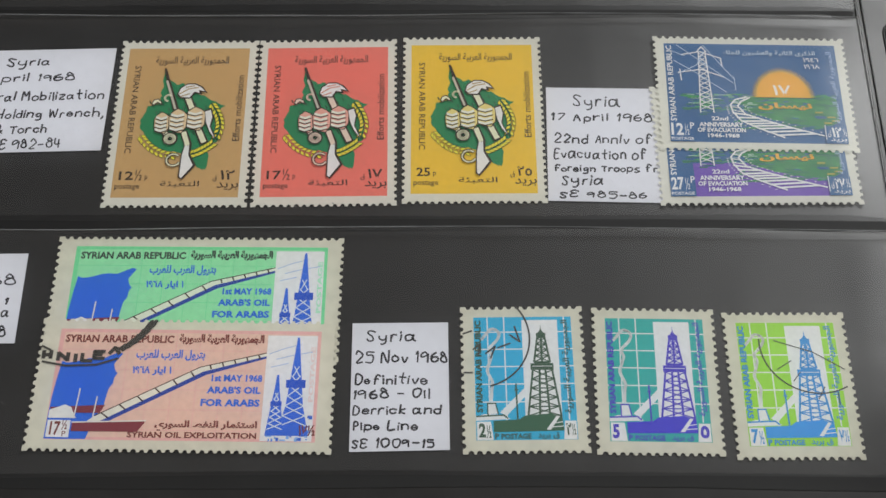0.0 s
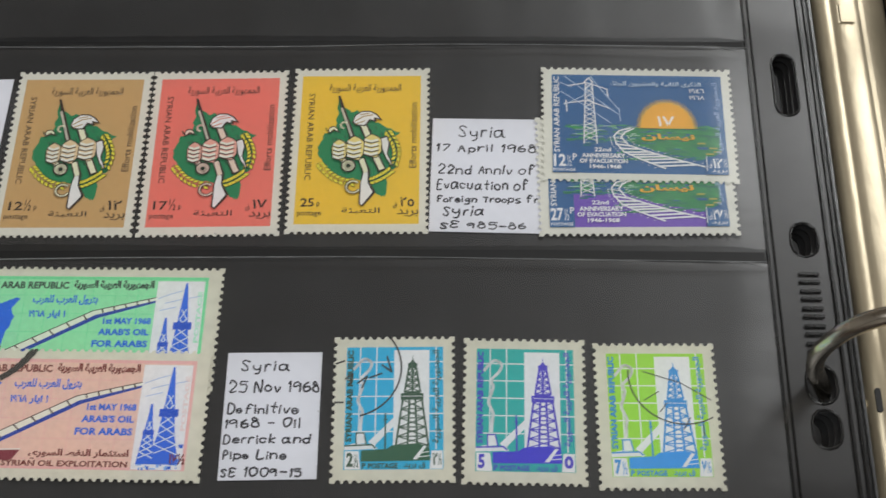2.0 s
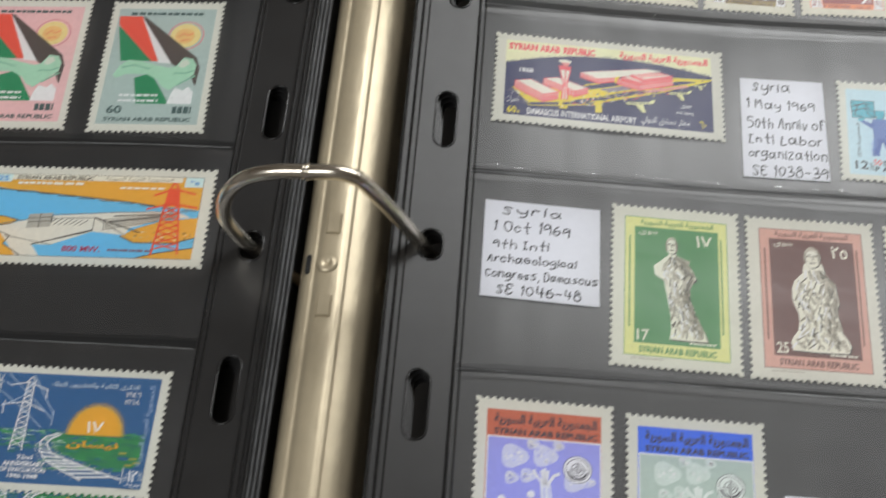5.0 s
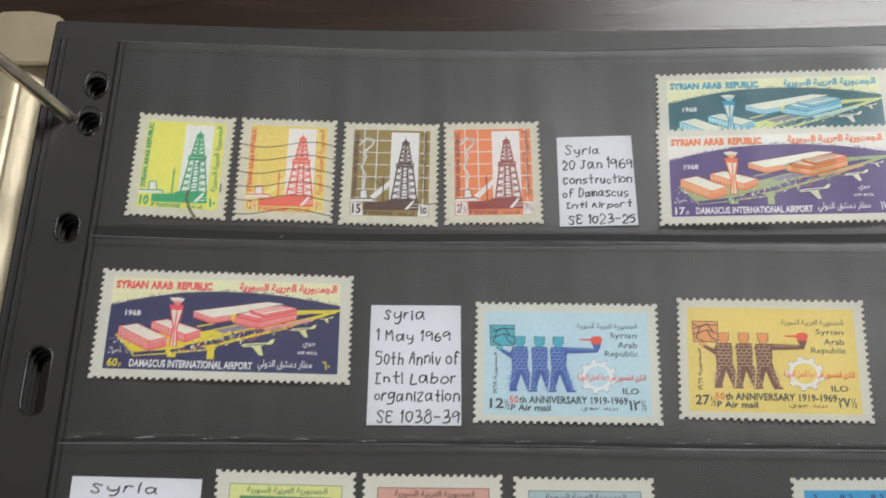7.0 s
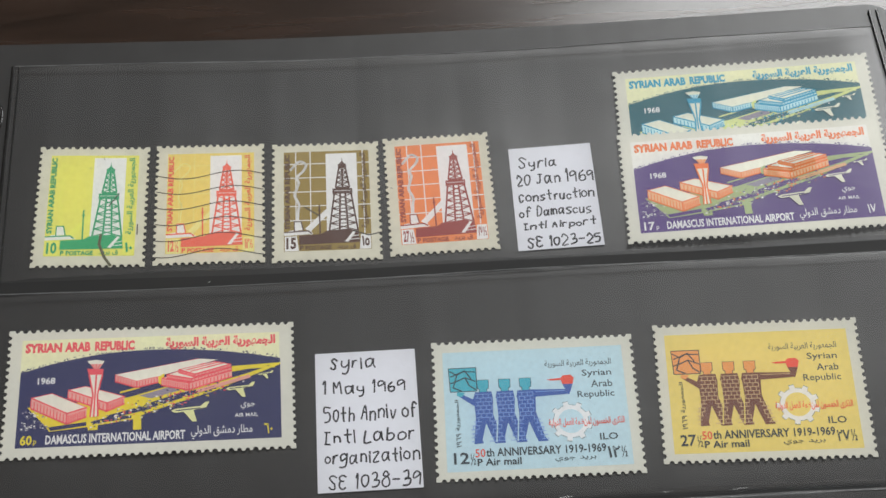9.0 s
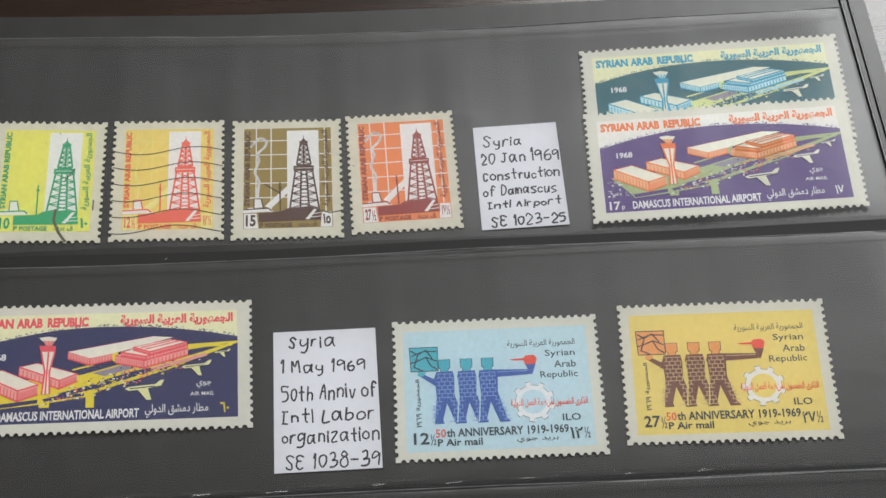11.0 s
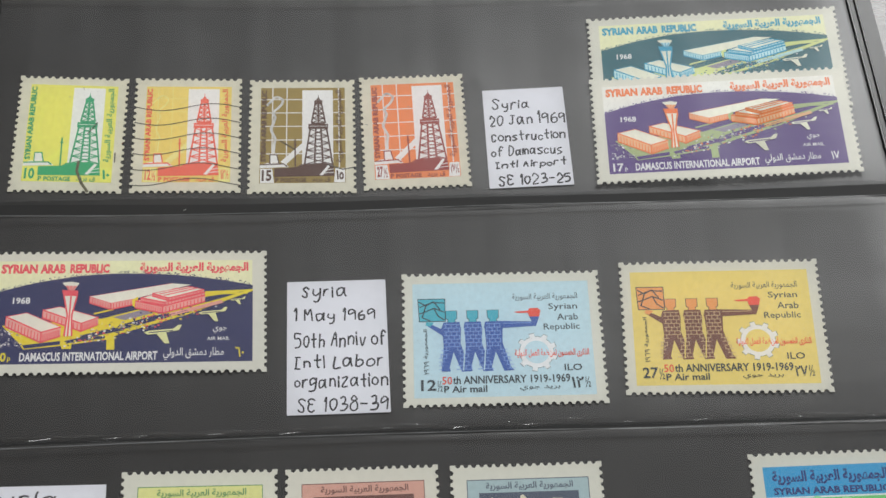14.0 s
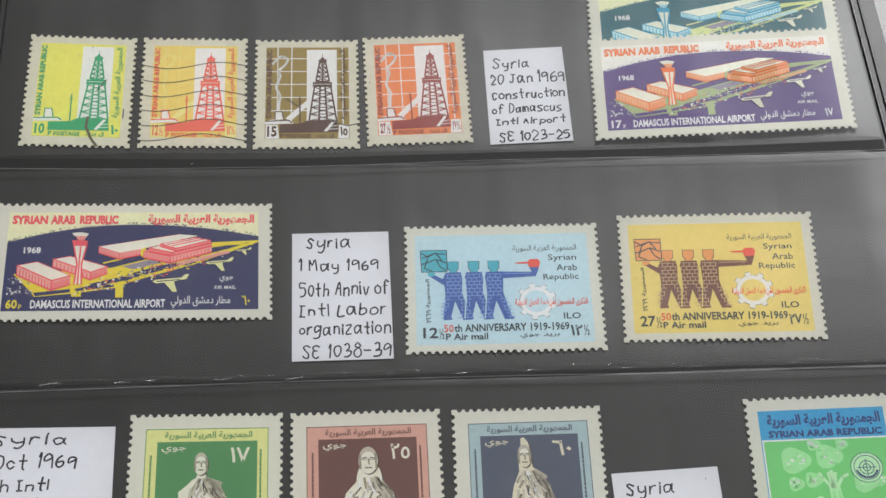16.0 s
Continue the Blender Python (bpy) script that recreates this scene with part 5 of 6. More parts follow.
    a.poly(e, [(56, 31), (63, 30.4), (64, 28.6), (68, 28.4), (69.4, 30.6), (68.6, 35), (63.6, 35), (63, 32), (58, 32)], "e0452e")
    e = "gear"
    gear = []
    k = 34.8 / 25.4
    for i in range(9):
        t0 = 2 * math.pi * i / 9
        for f, r in ((0.0, 8.4), (0.22, 8.4), (0.28, 10.2), (0.62, 10.2), (0.68, 8.4)):
            t = t0 + f * 2 * math.pi / 9
            gear.append((66.2 + r * math.cos(t), 61.8 + r * k * math.sin(t)))
    a.poly(e, [(66.2 + (x - 66.2) * 1.03, 61.8 + (y - 61.8) * 1.03) for x, y in gear], "6a7c80")
    a.poly(e, gear, "e8eae0")
    a.disc(e, 66.2, 61.8, 6.2, bg)
    a.text(L, "الذكرى الخمسون لمنظمة العمل الدولية", 55.4, 59.6, 92, 66, "dc4a30", arabic=True, bold=0.01)
    a.text(L, "ILO", 79.4, 71, 88, 75.8, dk)
    a.text(L, "50", 19.2, 78.4, 24, 84.2, "dc4a30")
    a.text(L, "th ANNIVERSARY 1919-1969", 24.4, 78.2, 81.8, 84.2, dk, bold=0.01)
    a.text(L, num, 8.8, 80.4, 16.2, 88.4, dk, bold=0.01)
    a.text(L, "½", 16.8, 81.4, 19.2, 89.4, dk)
    a.text(L, "P Air mail", 20, 85.2, 41, 90.2, dk, bold=0.01)
    a.text(L, "بريد جوي", 57, 86.4, 76.6, 90, dk, arabic=True, bold=-0.008)
    a.text(L, arnum, 82.4, 80.6, 88.4, 88.6, dk, bold=0.01)
    a.text(L, "½", 89, 80.6, 91.6, 88.6, dk)
    a.text(L, "١٩٦٩", 10.4, 67, 12.8, 76.6, dk, turn=90)
    a.text(L, "الجمهورية", 10.4, 43, 12.8, 65, dk, turn=90, arabic=True)
    return a


def statue(rim, dark, pale, which, num, arnum):
    a = Art(25, 35.8, 0.12)
    p, L = "printed_panel", "lettering"
    a.rect(p, 10.6, 7.2, 90.6, 93, dark)
    a.rect(p, 11.1, 7.6, 90.1, 92.6, rim)
    a.rect(p, 18.4, 13.6, 83.4, 85.4, dark)
    f = "figure"
    if which == 0:
        top, body = (47, 25.5, 4.6, 5.4), [(45, 29), (50, 29), (51, 32), (57, 34), (62, 38), (66, 44), (61, 47), (60, 54), (64, 64), (70, 72), (74, 79), (45, 79), (46, 66), (43, 54), (41, 46), (34, 43), (33, 38), (40, 34), (44, 32)]
    elif which == 1:
        top, body = (51, 25.5, 6.4, 6.6), [(45, 29), (58, 29), (60, 35), (67, 40), (69, 52), (67, 58), (70, 68), (76, 75), (74, 79), (32, 79), (31, 75), (37, 68), (38, 58), (34, 50), (36, 40), (43, 35)]
    else:
        top, body = (47, 25, 4.6, 5.6), [(43.5, 23), (45, 18.5), (47, 16.5), (50, 19), (51, 24), (52, 30), (61, 37), (68, 50), (68, 64), (63, 79), (38, 79), (35, 64), (36, 48), (39, 38), (43, 32)]
    def lower(y):
        return 18.6 + (y - 20.1) * 1.075
    body = [(x, lower(y)) for x, y in body]
    hx, hy, hr, hv = top[0], lower(top[1]), top[2], top[3]
    rnd = random.Random(which)
    edge = []
    for q0, q1 in zip(body, body[1:] + body[:1]):
        edge += [q0, ((q0[0] + q1[0]) / 2 + rnd.uniform(-0.9, 0.9), (q0[1] + q1[1]) / 2 + rnd.uniform(-0.6, 0.6))]
    a.poly(f, [(x + 1, y + 0.8) for x, y in edge], "3c352e")
    a.poly(f, edge, pale)
    # modelling of the carved stone: shaded flank, folds and light ridges
    mid = sum(q[0] for q in body) / len(body)

    def span(y):
        xs = [q0[0] + (q1[0] - q0[0]) * (y - q0[1]) / (q1[1] - q0[1]) for q0, q1 in zip(body, body[1:] + body[:1]) if (q0[1] - y) * (q1[1] - y) < 0]
        return (min(xs) + 0.6, max(xs) - 0.6) if len(xs) > 1 else (mid, mid)
    rows = [hy + hv + 2 + k * 2.2 for k in range(int((81 - hy - hv - 2) / 2.2))]
    for tone, wd, f0, f1 in (("a8a292", 0.75, 0.72, 1.0), ("8c8676", 0.42, 0.08, 0.98), ("f2efe6", 0.36, 0.05, 0.8), ("5e584c", 0.26, 0.1, 1.0), ("b8b2a2", 0.4, 0.1, 0.9)):
        runs = []
        for y in rows:
            for _ in range(2):
                u = rnd.uniform(f0, f1)
                (xa, xb), (xc, xd) = span(y), span(min(y + 5, 79.5))
                runs.append([(xa + (xb - xa) * u, y), (xc + (xd - xc) * min(1, max(0, u + rnd.uniform(-0.14, 0.14))), min(y + rnd.uniform(2.5, 5.5), 80.5))])
        a.lines(f, runs, wd, tone)
    a.disc(f, hx + 0.7, hy + 0.5, hr, "3c352e", hv)
    a.disc(f, hx, hy, hr, pale, hv)
    a.poly(f, oval(hx, hy, hr, hv, 10, math.pi, 2 * math.pi), "b4ae9e")
    a.poly(f, oval(hx, hy - hv * 0.1, hr * 0.72, hv * 0.55, 10, math.pi, 2 * math.pi), "ddd9cc")
    a.lines(f, [[(hx - hr * 0.6, hy - hv * 0.15), (hx - hr * 0.15, hy - hv * 0.2)], [(hx + hr * 0.2, hy - hv * 0.2), (hx + hr * 0.65, hy - hv * 0.15)], [(hx + hr * 0.05, hy - hv * 0.1), (hx + hr * 0.1, hy + hv * 0.3)], [(hx - hr * 0.3, hy + hv * 0.55), (hx + hr * 0.35, hy + hv * 0.55)]], 0.24, "7c7666")
    a.lines(f, [[(hx + hr * 0.75, hy - hv * 0.5), (hx + hr * 0.85, hy + hv * 0.7)], [(hx - hr * 0.85, hy - hv * 0.4), (hx - hr * 0.8, hy + hv * 0.6)]], 0.34, "8c8676")
    a.text(L, JAS, 23, 8.7, 80, 12.8, dark, arabic=True, bold=0.01)
    a.text(L, SAR, 22, 87.2, 80, 91, dark, bold=0.02)
    a.text(L, arnum, 66, 16.6, 78.6, 24.2, pale, bold=0.01)
    a.text(L, num, 20.4, 77.4, 29.4, 84, pale, bold=0.01)
    a.text(L, "جوي", 21.4, 16, 37, 19.4, pale, arabic=True)
    a.bars(L, 14, 20, 15.2, 78, dark, 40, 3, True)
    a.bars(L, 85, 18, 86.2, 78, dark, 40, 4, True)
    a.bars(L, 60, 83, 80, 84, pale, 6, 9)
    a.bars(L, 16, 94.2, 40, 94.9, "a9a59a", 6, 2)
    return a


def children(band, field, pale, num, arnum):
    a = Art(25, 35.8, 0.12)
    p, L, e = "printed_panel", "lettering", "tree"
    lt = "2a2430" if band != "2f94c4" else "1d2c6a"
    a.rect(p, 8.6, 6.6, 91, 93, band)
    a.rect(p, 9.2, 21, 90.8, 79.4, "e8eae6")
    a.rect(p, 10.2, 21.8, 90, 78.7, field)
    a.text(L, JAS, 14, 8.6, 88, 15.6, lt, arabic=True, bold=0.03)
    a.text(L, SAR, 14, 16.6, 88, 20, lt, bold=0.03)
    a.text(L, num, 12.6, 82, 26, 89.6, lt, bold=0.02)
    a.text(L, arnum, 75, 82, 88, 89.6, lt, bold=0.02)
    a.bars(L, 33, 82, 70, 83.4, lt, 8, 2)
    a.bars(L, 35, 84.6, 68, 86, lt, 8, 3)
    a.bars(L, 13, 79.8, 27, 80.6, lt, 4, 6)
    a.bars(L, 73, 79.8, 87, 80.6, lt, 4, 7)
    rnd = random.Random(12)
    # leaf clusters: pale lobed rosettes with small leaves inside
    for x, y, r in ((28.7, 31.3, 10.5), (50.5, 30, 9.6), (27.4, 42.6, 5.6), (38.9, 41, 6.2), (72, 42.4, 9), (82, 42, 5), (42, 24, 5), (60, 24.4, 4.6)):
        lobes = [(x + r * (0.92 + 0.12 * math.cos(3 * t)) * math.cos(t), y + 0.64 * r * (0.92 + 0.12 * math.cos(3 * t)) * math.sin(t)) for t in [math.pi * k / 9 for k in range(18)]]
        a.poly(e, lobes, blend_code(field, pale, 0.62))
        for i in range(16):
            t, q = rnd.uniform(0, 6.28), r * rnd.uniform(0.1, 0.75)
            cx, cy, w = x + q * math.cos(t), y + 0.64 * q * math.sin(t), rnd.uniform(0.8, 1.6)
            a.poly(e, [(cx - w, cy), (cx, cy - 0.5 * w), (cx + w, cy), (cx, cy + 0.5 * w)], rnd.choice((pale, "e6eae6", blend_code(field, pale, 0.35))), i == 0)
    a.poly(e, [(47.6, 44), (55, 44), (57, 56), (60, 70), (66, 78), (40, 78), (46, 70), (49, 58)], blend_code(field, pale, 0.8))
    a.lines(e, [[(50, 45), (44.5, 40), (43, 38)], [(50.6, 45), (48.6, 38)], [(52, 45), (53, 38)], [(53, 45), (57.6, 40), (61, 39)], [(51, 45), (50.8, 37)]], 0.55, pale)
    a.lines(e, [[(50.5, 47), (51.5, 60), (48, 72)], [(54, 47), (55.5, 60), (60, 73)]], 0.3, blend_code(field, pale, 0.45))
    e = "round_emblem"
    a.disc(e, 74, 36, 10.4, lt)
    a.disc(e, 74, 36, 10.0, pale)
    a.arc(e, 74, 36, 8.2, 0, 360, 0.12, lt)
    for r in (2.4, 4.6):
        a.arc(e, 74, 36, r, 0, 360, 0.13, lt)
    for k in range(12):
        t = math.radians(200 + k * 12.5)
        a.disc(e, 74 + 6.8 * math.cos(t), 36 - 6.8 * 0.7 * math.sin(t), 0.9, lt, up=k == 0, n=6)
    a.lines(e, [[(68, 36), (80, 36)], [(74, 32), (74, 40)]], 0.13, lt)
    # running figures as plain limbs and blocks
    ground = blend_code(field, pale, 0.6)
    a.poly("ground_strip", [(10.2, 76), (30, 75), (60, 77), (90, 75), (90, 78.7), (10.2, 78.7)], ground)
    for x, head, trunk, limbs in ((21, (21, 54), [(18.4, 57), (23.4, 57), (25.4, 63), (24.6, 67.4), (19.6, 66.4), (19.4, 62)], [[(22, 66), (17, 69), (12, 69.6)], [(23.6, 66), (29, 70.6), (32.4, 76.6)], [(22, 58.4), (27, 60), (31, 57)], [(23, 60), (28, 64.6), (34, 65)]]),
                                  (43, (41.4, 50.6), [(40, 53.6), (45.6, 53.6), (49, 62), (56, 70), (40, 71), (42, 62)], [[(42, 70), (40, 77.6)], [(54, 69), (66, 77.4)], [(41, 56), (36, 60.4), (31, 57.4)], [(46, 58), (40, 65), (34, 70)], [(46, 56), (54, 63), (58, 62)]]),
                                  (78, (78, 52.6), [(75, 55.6), (80.4, 55.4), (84, 62), (85, 67.4), (76, 67.6), (75, 61)], [[(77, 66.6), (70, 66), (63.6, 69.4)], [(83, 66.6), (84.6, 71), (86.4, 76)], [(77, 56.6), (68, 53), (57, 54.4)], [(76, 60), (66, 62.4), (56.4, 61.6)]])):
        e = "running_figure#%d" % x
        a.lines(e, limbs, 0.75, blend_code(field, pale, 0.4))
        a.lines(e, [[(u - 0.3, v - 0.3) for u, v in run] for run in limbs], 0.62, pale)
        a.poly(e, [(u + 0.5, v + 0.4) for u, v in trunk], blend_code(field, pale, 0.4))
        a.poly(e, trunk, pale)
        a.disc(e, head[0], head[1], 2.7, pale)
    return a


def flag_stamp(bg, num):
    a = Art(25, 35.8, 0.12)
    p, L, e = "printed_panel", "lettering", "emblem"
    dk = "3a5250"
    a.rect(p, 7, 6, 93, 94, bg)
    a.disc(e, 70, 27, 16, "c98a8e")
    a.disc(e, 70, 27, 14.6, bg)
    a.disc(e, 69.5, 27, 13.4, "efc888")
    a.disc(e, 69, 27.4, 8.5, "eeb272")
    a.lines(e, [[(64, 28), (68, 25), (72, 27), (76, 25)], [(66, 31), (73, 30)]], 0.3, "d8845c")
    a.poly(e, [(9, 20), (26, 30), (44, 47), (17, 47)], "1c7f52")
    a.poly(e, [(26, 22), (28, 12), (62, 49), (50, 48)], "e6e6de")
    a.poly(e, [(8, 12), (28, 12), (50, 47), (44, 47), (9, 19)], "e2503c")
    a.poly(e, [(28, 12), (32, 13), (83, 44), (87, 52), (86, 66), (80, 58), (62, 49)], "4c423e")
    a.poly(e, [(32, 60), (46, 56), (53, 64), (66, 79), (38, 79)], "1c7f52")
    a.poly(e, [(13, 58), (17, 51), (24, 46), (36, 47), (49, 50), (60, 52), (66, 51), (72, 44), (80, 45), (84, 50), (83, 57), (74, 62), (64, 69), (57, 66), (52, 61), (42, 57), (33, 57), (25, 57), (16, 60)], "9fc8ae")
    a.poly(e, [(68, 51), (71, 46), (76, 45.6), (78, 49), (73, 52)], "c8cfc0")
    a.lines(e, [[(70, 65), (80, 60), (84, 58)], [(20, 52), (30, 50), (44, 53)], [(66, 56), (76, 56), (82, 54)]], 0.4, "7fb096")
    a.poly(e, [(64, 79), (66, 72), (69, 67), (76, 69), (80, 66), (85, 70), (85, 79)], "e0e4dc")
    a.bars(L, 22, 72, 56, 73.6, "e6e8e2", 6, 3)
    a.bars(L, 22, 76, 56, 77.6, "e6e8e2", 6, 4)
    a.text(L, num, 14, 80.5, 27, 86.5, dk, bold=0.02)
    a.bars(L, 70, 81, 86, 86, dk, 4, 5)
    a.text(L, SAR, 13, 89, 87, 92, dk, bold=0.02)
    a.bars(L, 18, 9, 82, 11, dk, 12, 6)
    return a


def dam(land, water, pylon, num):
    a = Art(48.3, 23.4, 0.12)
    p, L, e = "printed_panel", "lettering", "emblem"
    dk = "4a4238"
    a.rect(p, 5, 8.5, 95, 91.5, dk)
    a.rect(p, 5.2, 9, 94.8, 91, water)
    rnd = random.Random(7)
    a.poly("landscape", [(5.2, 9), (94.8, 9), (94.8, 48)] + [(94.8 - 8.96 * i, 43 - i * 2.0 + rnd.uniform(-1.6, 1.6)) for i in range(11)], land)
    a.lines("landscape", [[(94.8 - 8.96 * i + rnd.uniform(-1, 1), 43 - i * 2.0), (88 - 8.96 * i, 42.5 - i * 2.0)] for i in range(10)], 0.2, dk)
    a.poly("landscape", [(5.2, 55), (13, 52), (20, 56), (17, 60), (5.2, 64)], land)
    a.poly("landscape", [(5.2, 70), (13, 68), (18, 72), (16, 80), (24, 91), (5.2, 91)], land)
    a.poly("landscape", [(70, 62), (80, 54), (95, 50), (95, 70), (86, 76), (70, 76), (64, 70)], land)
    a.poly("landscape", [(72, 91), (80, 86), (95, 80), (95, 91)], land)
    c = "dam_wall"
    a.poly(c, [(5.2, 65), (34, 51), (76, 44), (88, 46), (92, 50), (80, 52), (67, 62), (66, 69), (52, 66), (36, 80), (28, 80), (32, 91), (22, 91), (14, 70)], "d6d0c2")
    a.lines(c, [[(5.2, 64), (34, 50), (62, 46), (90, 44)], [(34, 54), (52, 52), (52, 64), (28, 80)], [(52, 52), (66, 69)], [(16, 72), (36, 80)]] + [[(36 + i * 2.2, 54 + i * 0.2), (33 + i * 2.2, 60)] for i in range(7)] + [[(56, 54 + i * 2), (86, 46 + i)] for i in range(6)], 0.2, "7c756a")
    a.poly(c, [(24, 50), (34, 48), (34, 62), (24, 64)], "a8a296")
    a.lines(c, [[(24, 54), (34, 52)], [(24, 58), (34, 56)], [(29, 49), (29, 63)]], 0.2, "5c564e")
    for i in range(90):
        x, q = rnd.uniform(68, 94), rnd.uniform(56, 75)
        if q > 62 + abs(x - 80) * 0.3:
            a.rect("landscape", x, q, x + rnd.uniform(0.3, 1.2), q + rnd.uniform(0.4, 1.2), rnd.choice((dk, "e4dcc4", "b8a878")), i % 15 == 0)
    a.lines("landscape", [[(5.2, 64), (17, 60), (20, 56), (13, 52), (5.2, 55)], [(13, 68), (18, 72), (16, 80), (24, 91)], [(64, 70), (70, 76), (86, 76), (95, 70)], [(72, 91), (80, 86), (95, 80)], [(5.2, 23.5), (30, 28), (60, 34), (76, 38.5)]], 0.22, dk)
    a.lines(c, [[(28, 80), (52, 65)], [(34, 51), (34, 57)], [(52, 52), (72, 66)], [(60, 50), (84, 46.5)], [(58, 56), (80, 49)]], 0.3, "4f4a42")
    y = "pylon"
    a.lines(y, [[(81, 22), (83, 13), (85, 22)], [(81, 22), (78, 88)], [(85, 22), (89, 86)], [(75, 28), (83, 21), (92, 26)], [(73, 42), (83, 36), (94, 40)]], 0.42, pylon)
    a.lines(y, [[(81 - 0.27 * i + (0 if i % 2 else 4 + 0.6 * i), 22 + 6 * i), (81 - 0.27 * (i + 1) + (4.6 + 0.6 * i if i % 2 else 0), 28 + 6 * i)] for i in range(10)] + [[(81 - 0.27 * i + (4 + 0.6 * i if i % 2 else 0), 22 + 6 * i), (81 - 0.27 * (i + 1) + (0 if i % 2 else 4.6 + 0.6 * i), 28 + 6 * i)] for i in range(10)], 0.3, pylon)
    a.poly(y, [(81, 22), (85, 22), (86, 38), (80, 38)], pylon)
    a.rect(L, 5.2, 9, 13, 17, "c2dcee")
    a.rect(L, 87, 9, 94.8, 19, "c2dcee")
    a.text(L, num, 7, 10.5, 11.5, 16, "3f86c4", bold=0.02)
    a.text(L, "٣٥", 89, 11, 93, 17, "3f86c4", bold=0.02)
    a.rect(L, 13, 9, 86, 14.5, "dcd8c8")
    a.text(L, SAR, 15, 10, 48, 14.2, dk, bold=0.02)
    a.text(L, JAS, 53, 9.6, 82, 14.4, "8c8674", arabic=True)
    a.bars(L, 16, 16.5, 44, 19, "efe8d2", 8, 4)
    a.bars(L, 60, 20, 80, 22, "efe8d2", 8, 5)
    a.text(L, "800 MW.", 41, 80.5, 57, 86.5, "a83a58", bold=0.02)
    a.bars(L, 60, 83, 78, 85, "7a4a5c", 8, 8)
    return a


# ---------------------------------------------------------------- things in the pockets of the left page
G1, G2, G3 = "mobilization stamps", "oil derrick stamps", "airport stamps"
EM = {"map_shape": "green printed map", "wreath": "yellow leaf wreath", "torch": "pale flaming torch", "lettering": "dark printed lettering"}
stamp(mobilization("ba9763", "12", "١٢", True), -144.6, -31.8, 1.1, "tan mobilization stamp with green map emblem, in a clear pocket", EM, group=G1)
stamp(mobilization("ee7062", "17", "١٧", True), -119.2, -31.2, 1.7, "coral red mobilization stamp with green map emblem", EM, group=G1)
stamp(mobilization("e8b52f", "25", "٢٥", False), -93.2, -30.2, 1.2, "golden yellow mobilization stamp with green map emblem", EM, group=G1)
paper_label([("Syria", 24, 5, 64, 21), ("17 April 1968", 5, 22, 91, 33), ("22nd Anniv of", 7, 40, 90, 51), ("Evacuation of", 6, 53, 84, 65), ("Foreign Troops fr", 7, 67, 93, 77), ("Syria", 12, 77, 46, 89), ("SG 985-86", 10, 90, 82, 98)], -70.0, -35.4, 20.5, 23.9, 0.0, "white slip handwritten with the evacuation anniversary issue")
stamp(evacuation("6b4aa8", "27", "٢٧"), -44.0, -35.3, 1.3, "violet-edged railway sunrise stamp partly under another", {"sun": "orange rayed sun"}, layer=1, group="evacuation stamps")
stamp(evacuation("265a8a", "12", "١٢"), -43.1, -24.5, -0.2, "dark blue railway sunrise stamp with orange sun", {"sun": "orange rayed sun"}, layer=2, group="evacuation stamps")
paper_label([("Syria", 30, 7, 58, 20), ("7 April 1968", 10, 22, 76, 35), ("General Mobilization", 5, 40, 97, 52), ("- Holding Wrench,", 20, 57, 98, 71), ("& Torch", 30, 73, 62, 83), ("SG 982-84", 28, 86, 72, 98)], -172.0, -27.6, 27.0, 22.4, 2.5, "white slip handwritten with the mobilization issue", skew=0.6)
stamp(oil("8fd6a4", "6fcf94", "2c3a34", False), -138.6, -67.0, 0.5, "green Arab oil pipeline stamp partly under another", layer=0, aged=True, group="oil pipeline stamps")
stamp(oil("f0b8a8", "f2a8a4", "6e2a24", True), -138.8, -82.7, 0.1, "pink Syrian oil pipeline stamp with black postmark", {"postmark": "black cancelled postmark"}, layer=1, aged=True, group="oil pipeline stamps")
paper_label([("Syria", 16, 5, 66, 18), ("25 Nov 1968", 5, 21, 98, 33), ("Definitive", 5, 39, 78, 50), ("1968 - Oil", 4, 51, 80, 61), ("Derrick and", 3, 64, 92, 73), ("Pipe Line", 4, 76, 68, 86), ("SG 1009-15", 3, 89, 84, 98)], -104.6, -82.2, 15.6, 22.2, 1.5, "white slip handwritten with the oil derrick issue")
paper_label([("1968", 50, 22, 92, 38), ("1", 86, 50, 88, 58), ("a", 84, 64, 90, 72), ("8", 84, 80, 90, 94)], -176.2, -67.6, 18.0, 16.5, 1.6, "white slip handwritten at the page's outer edge")


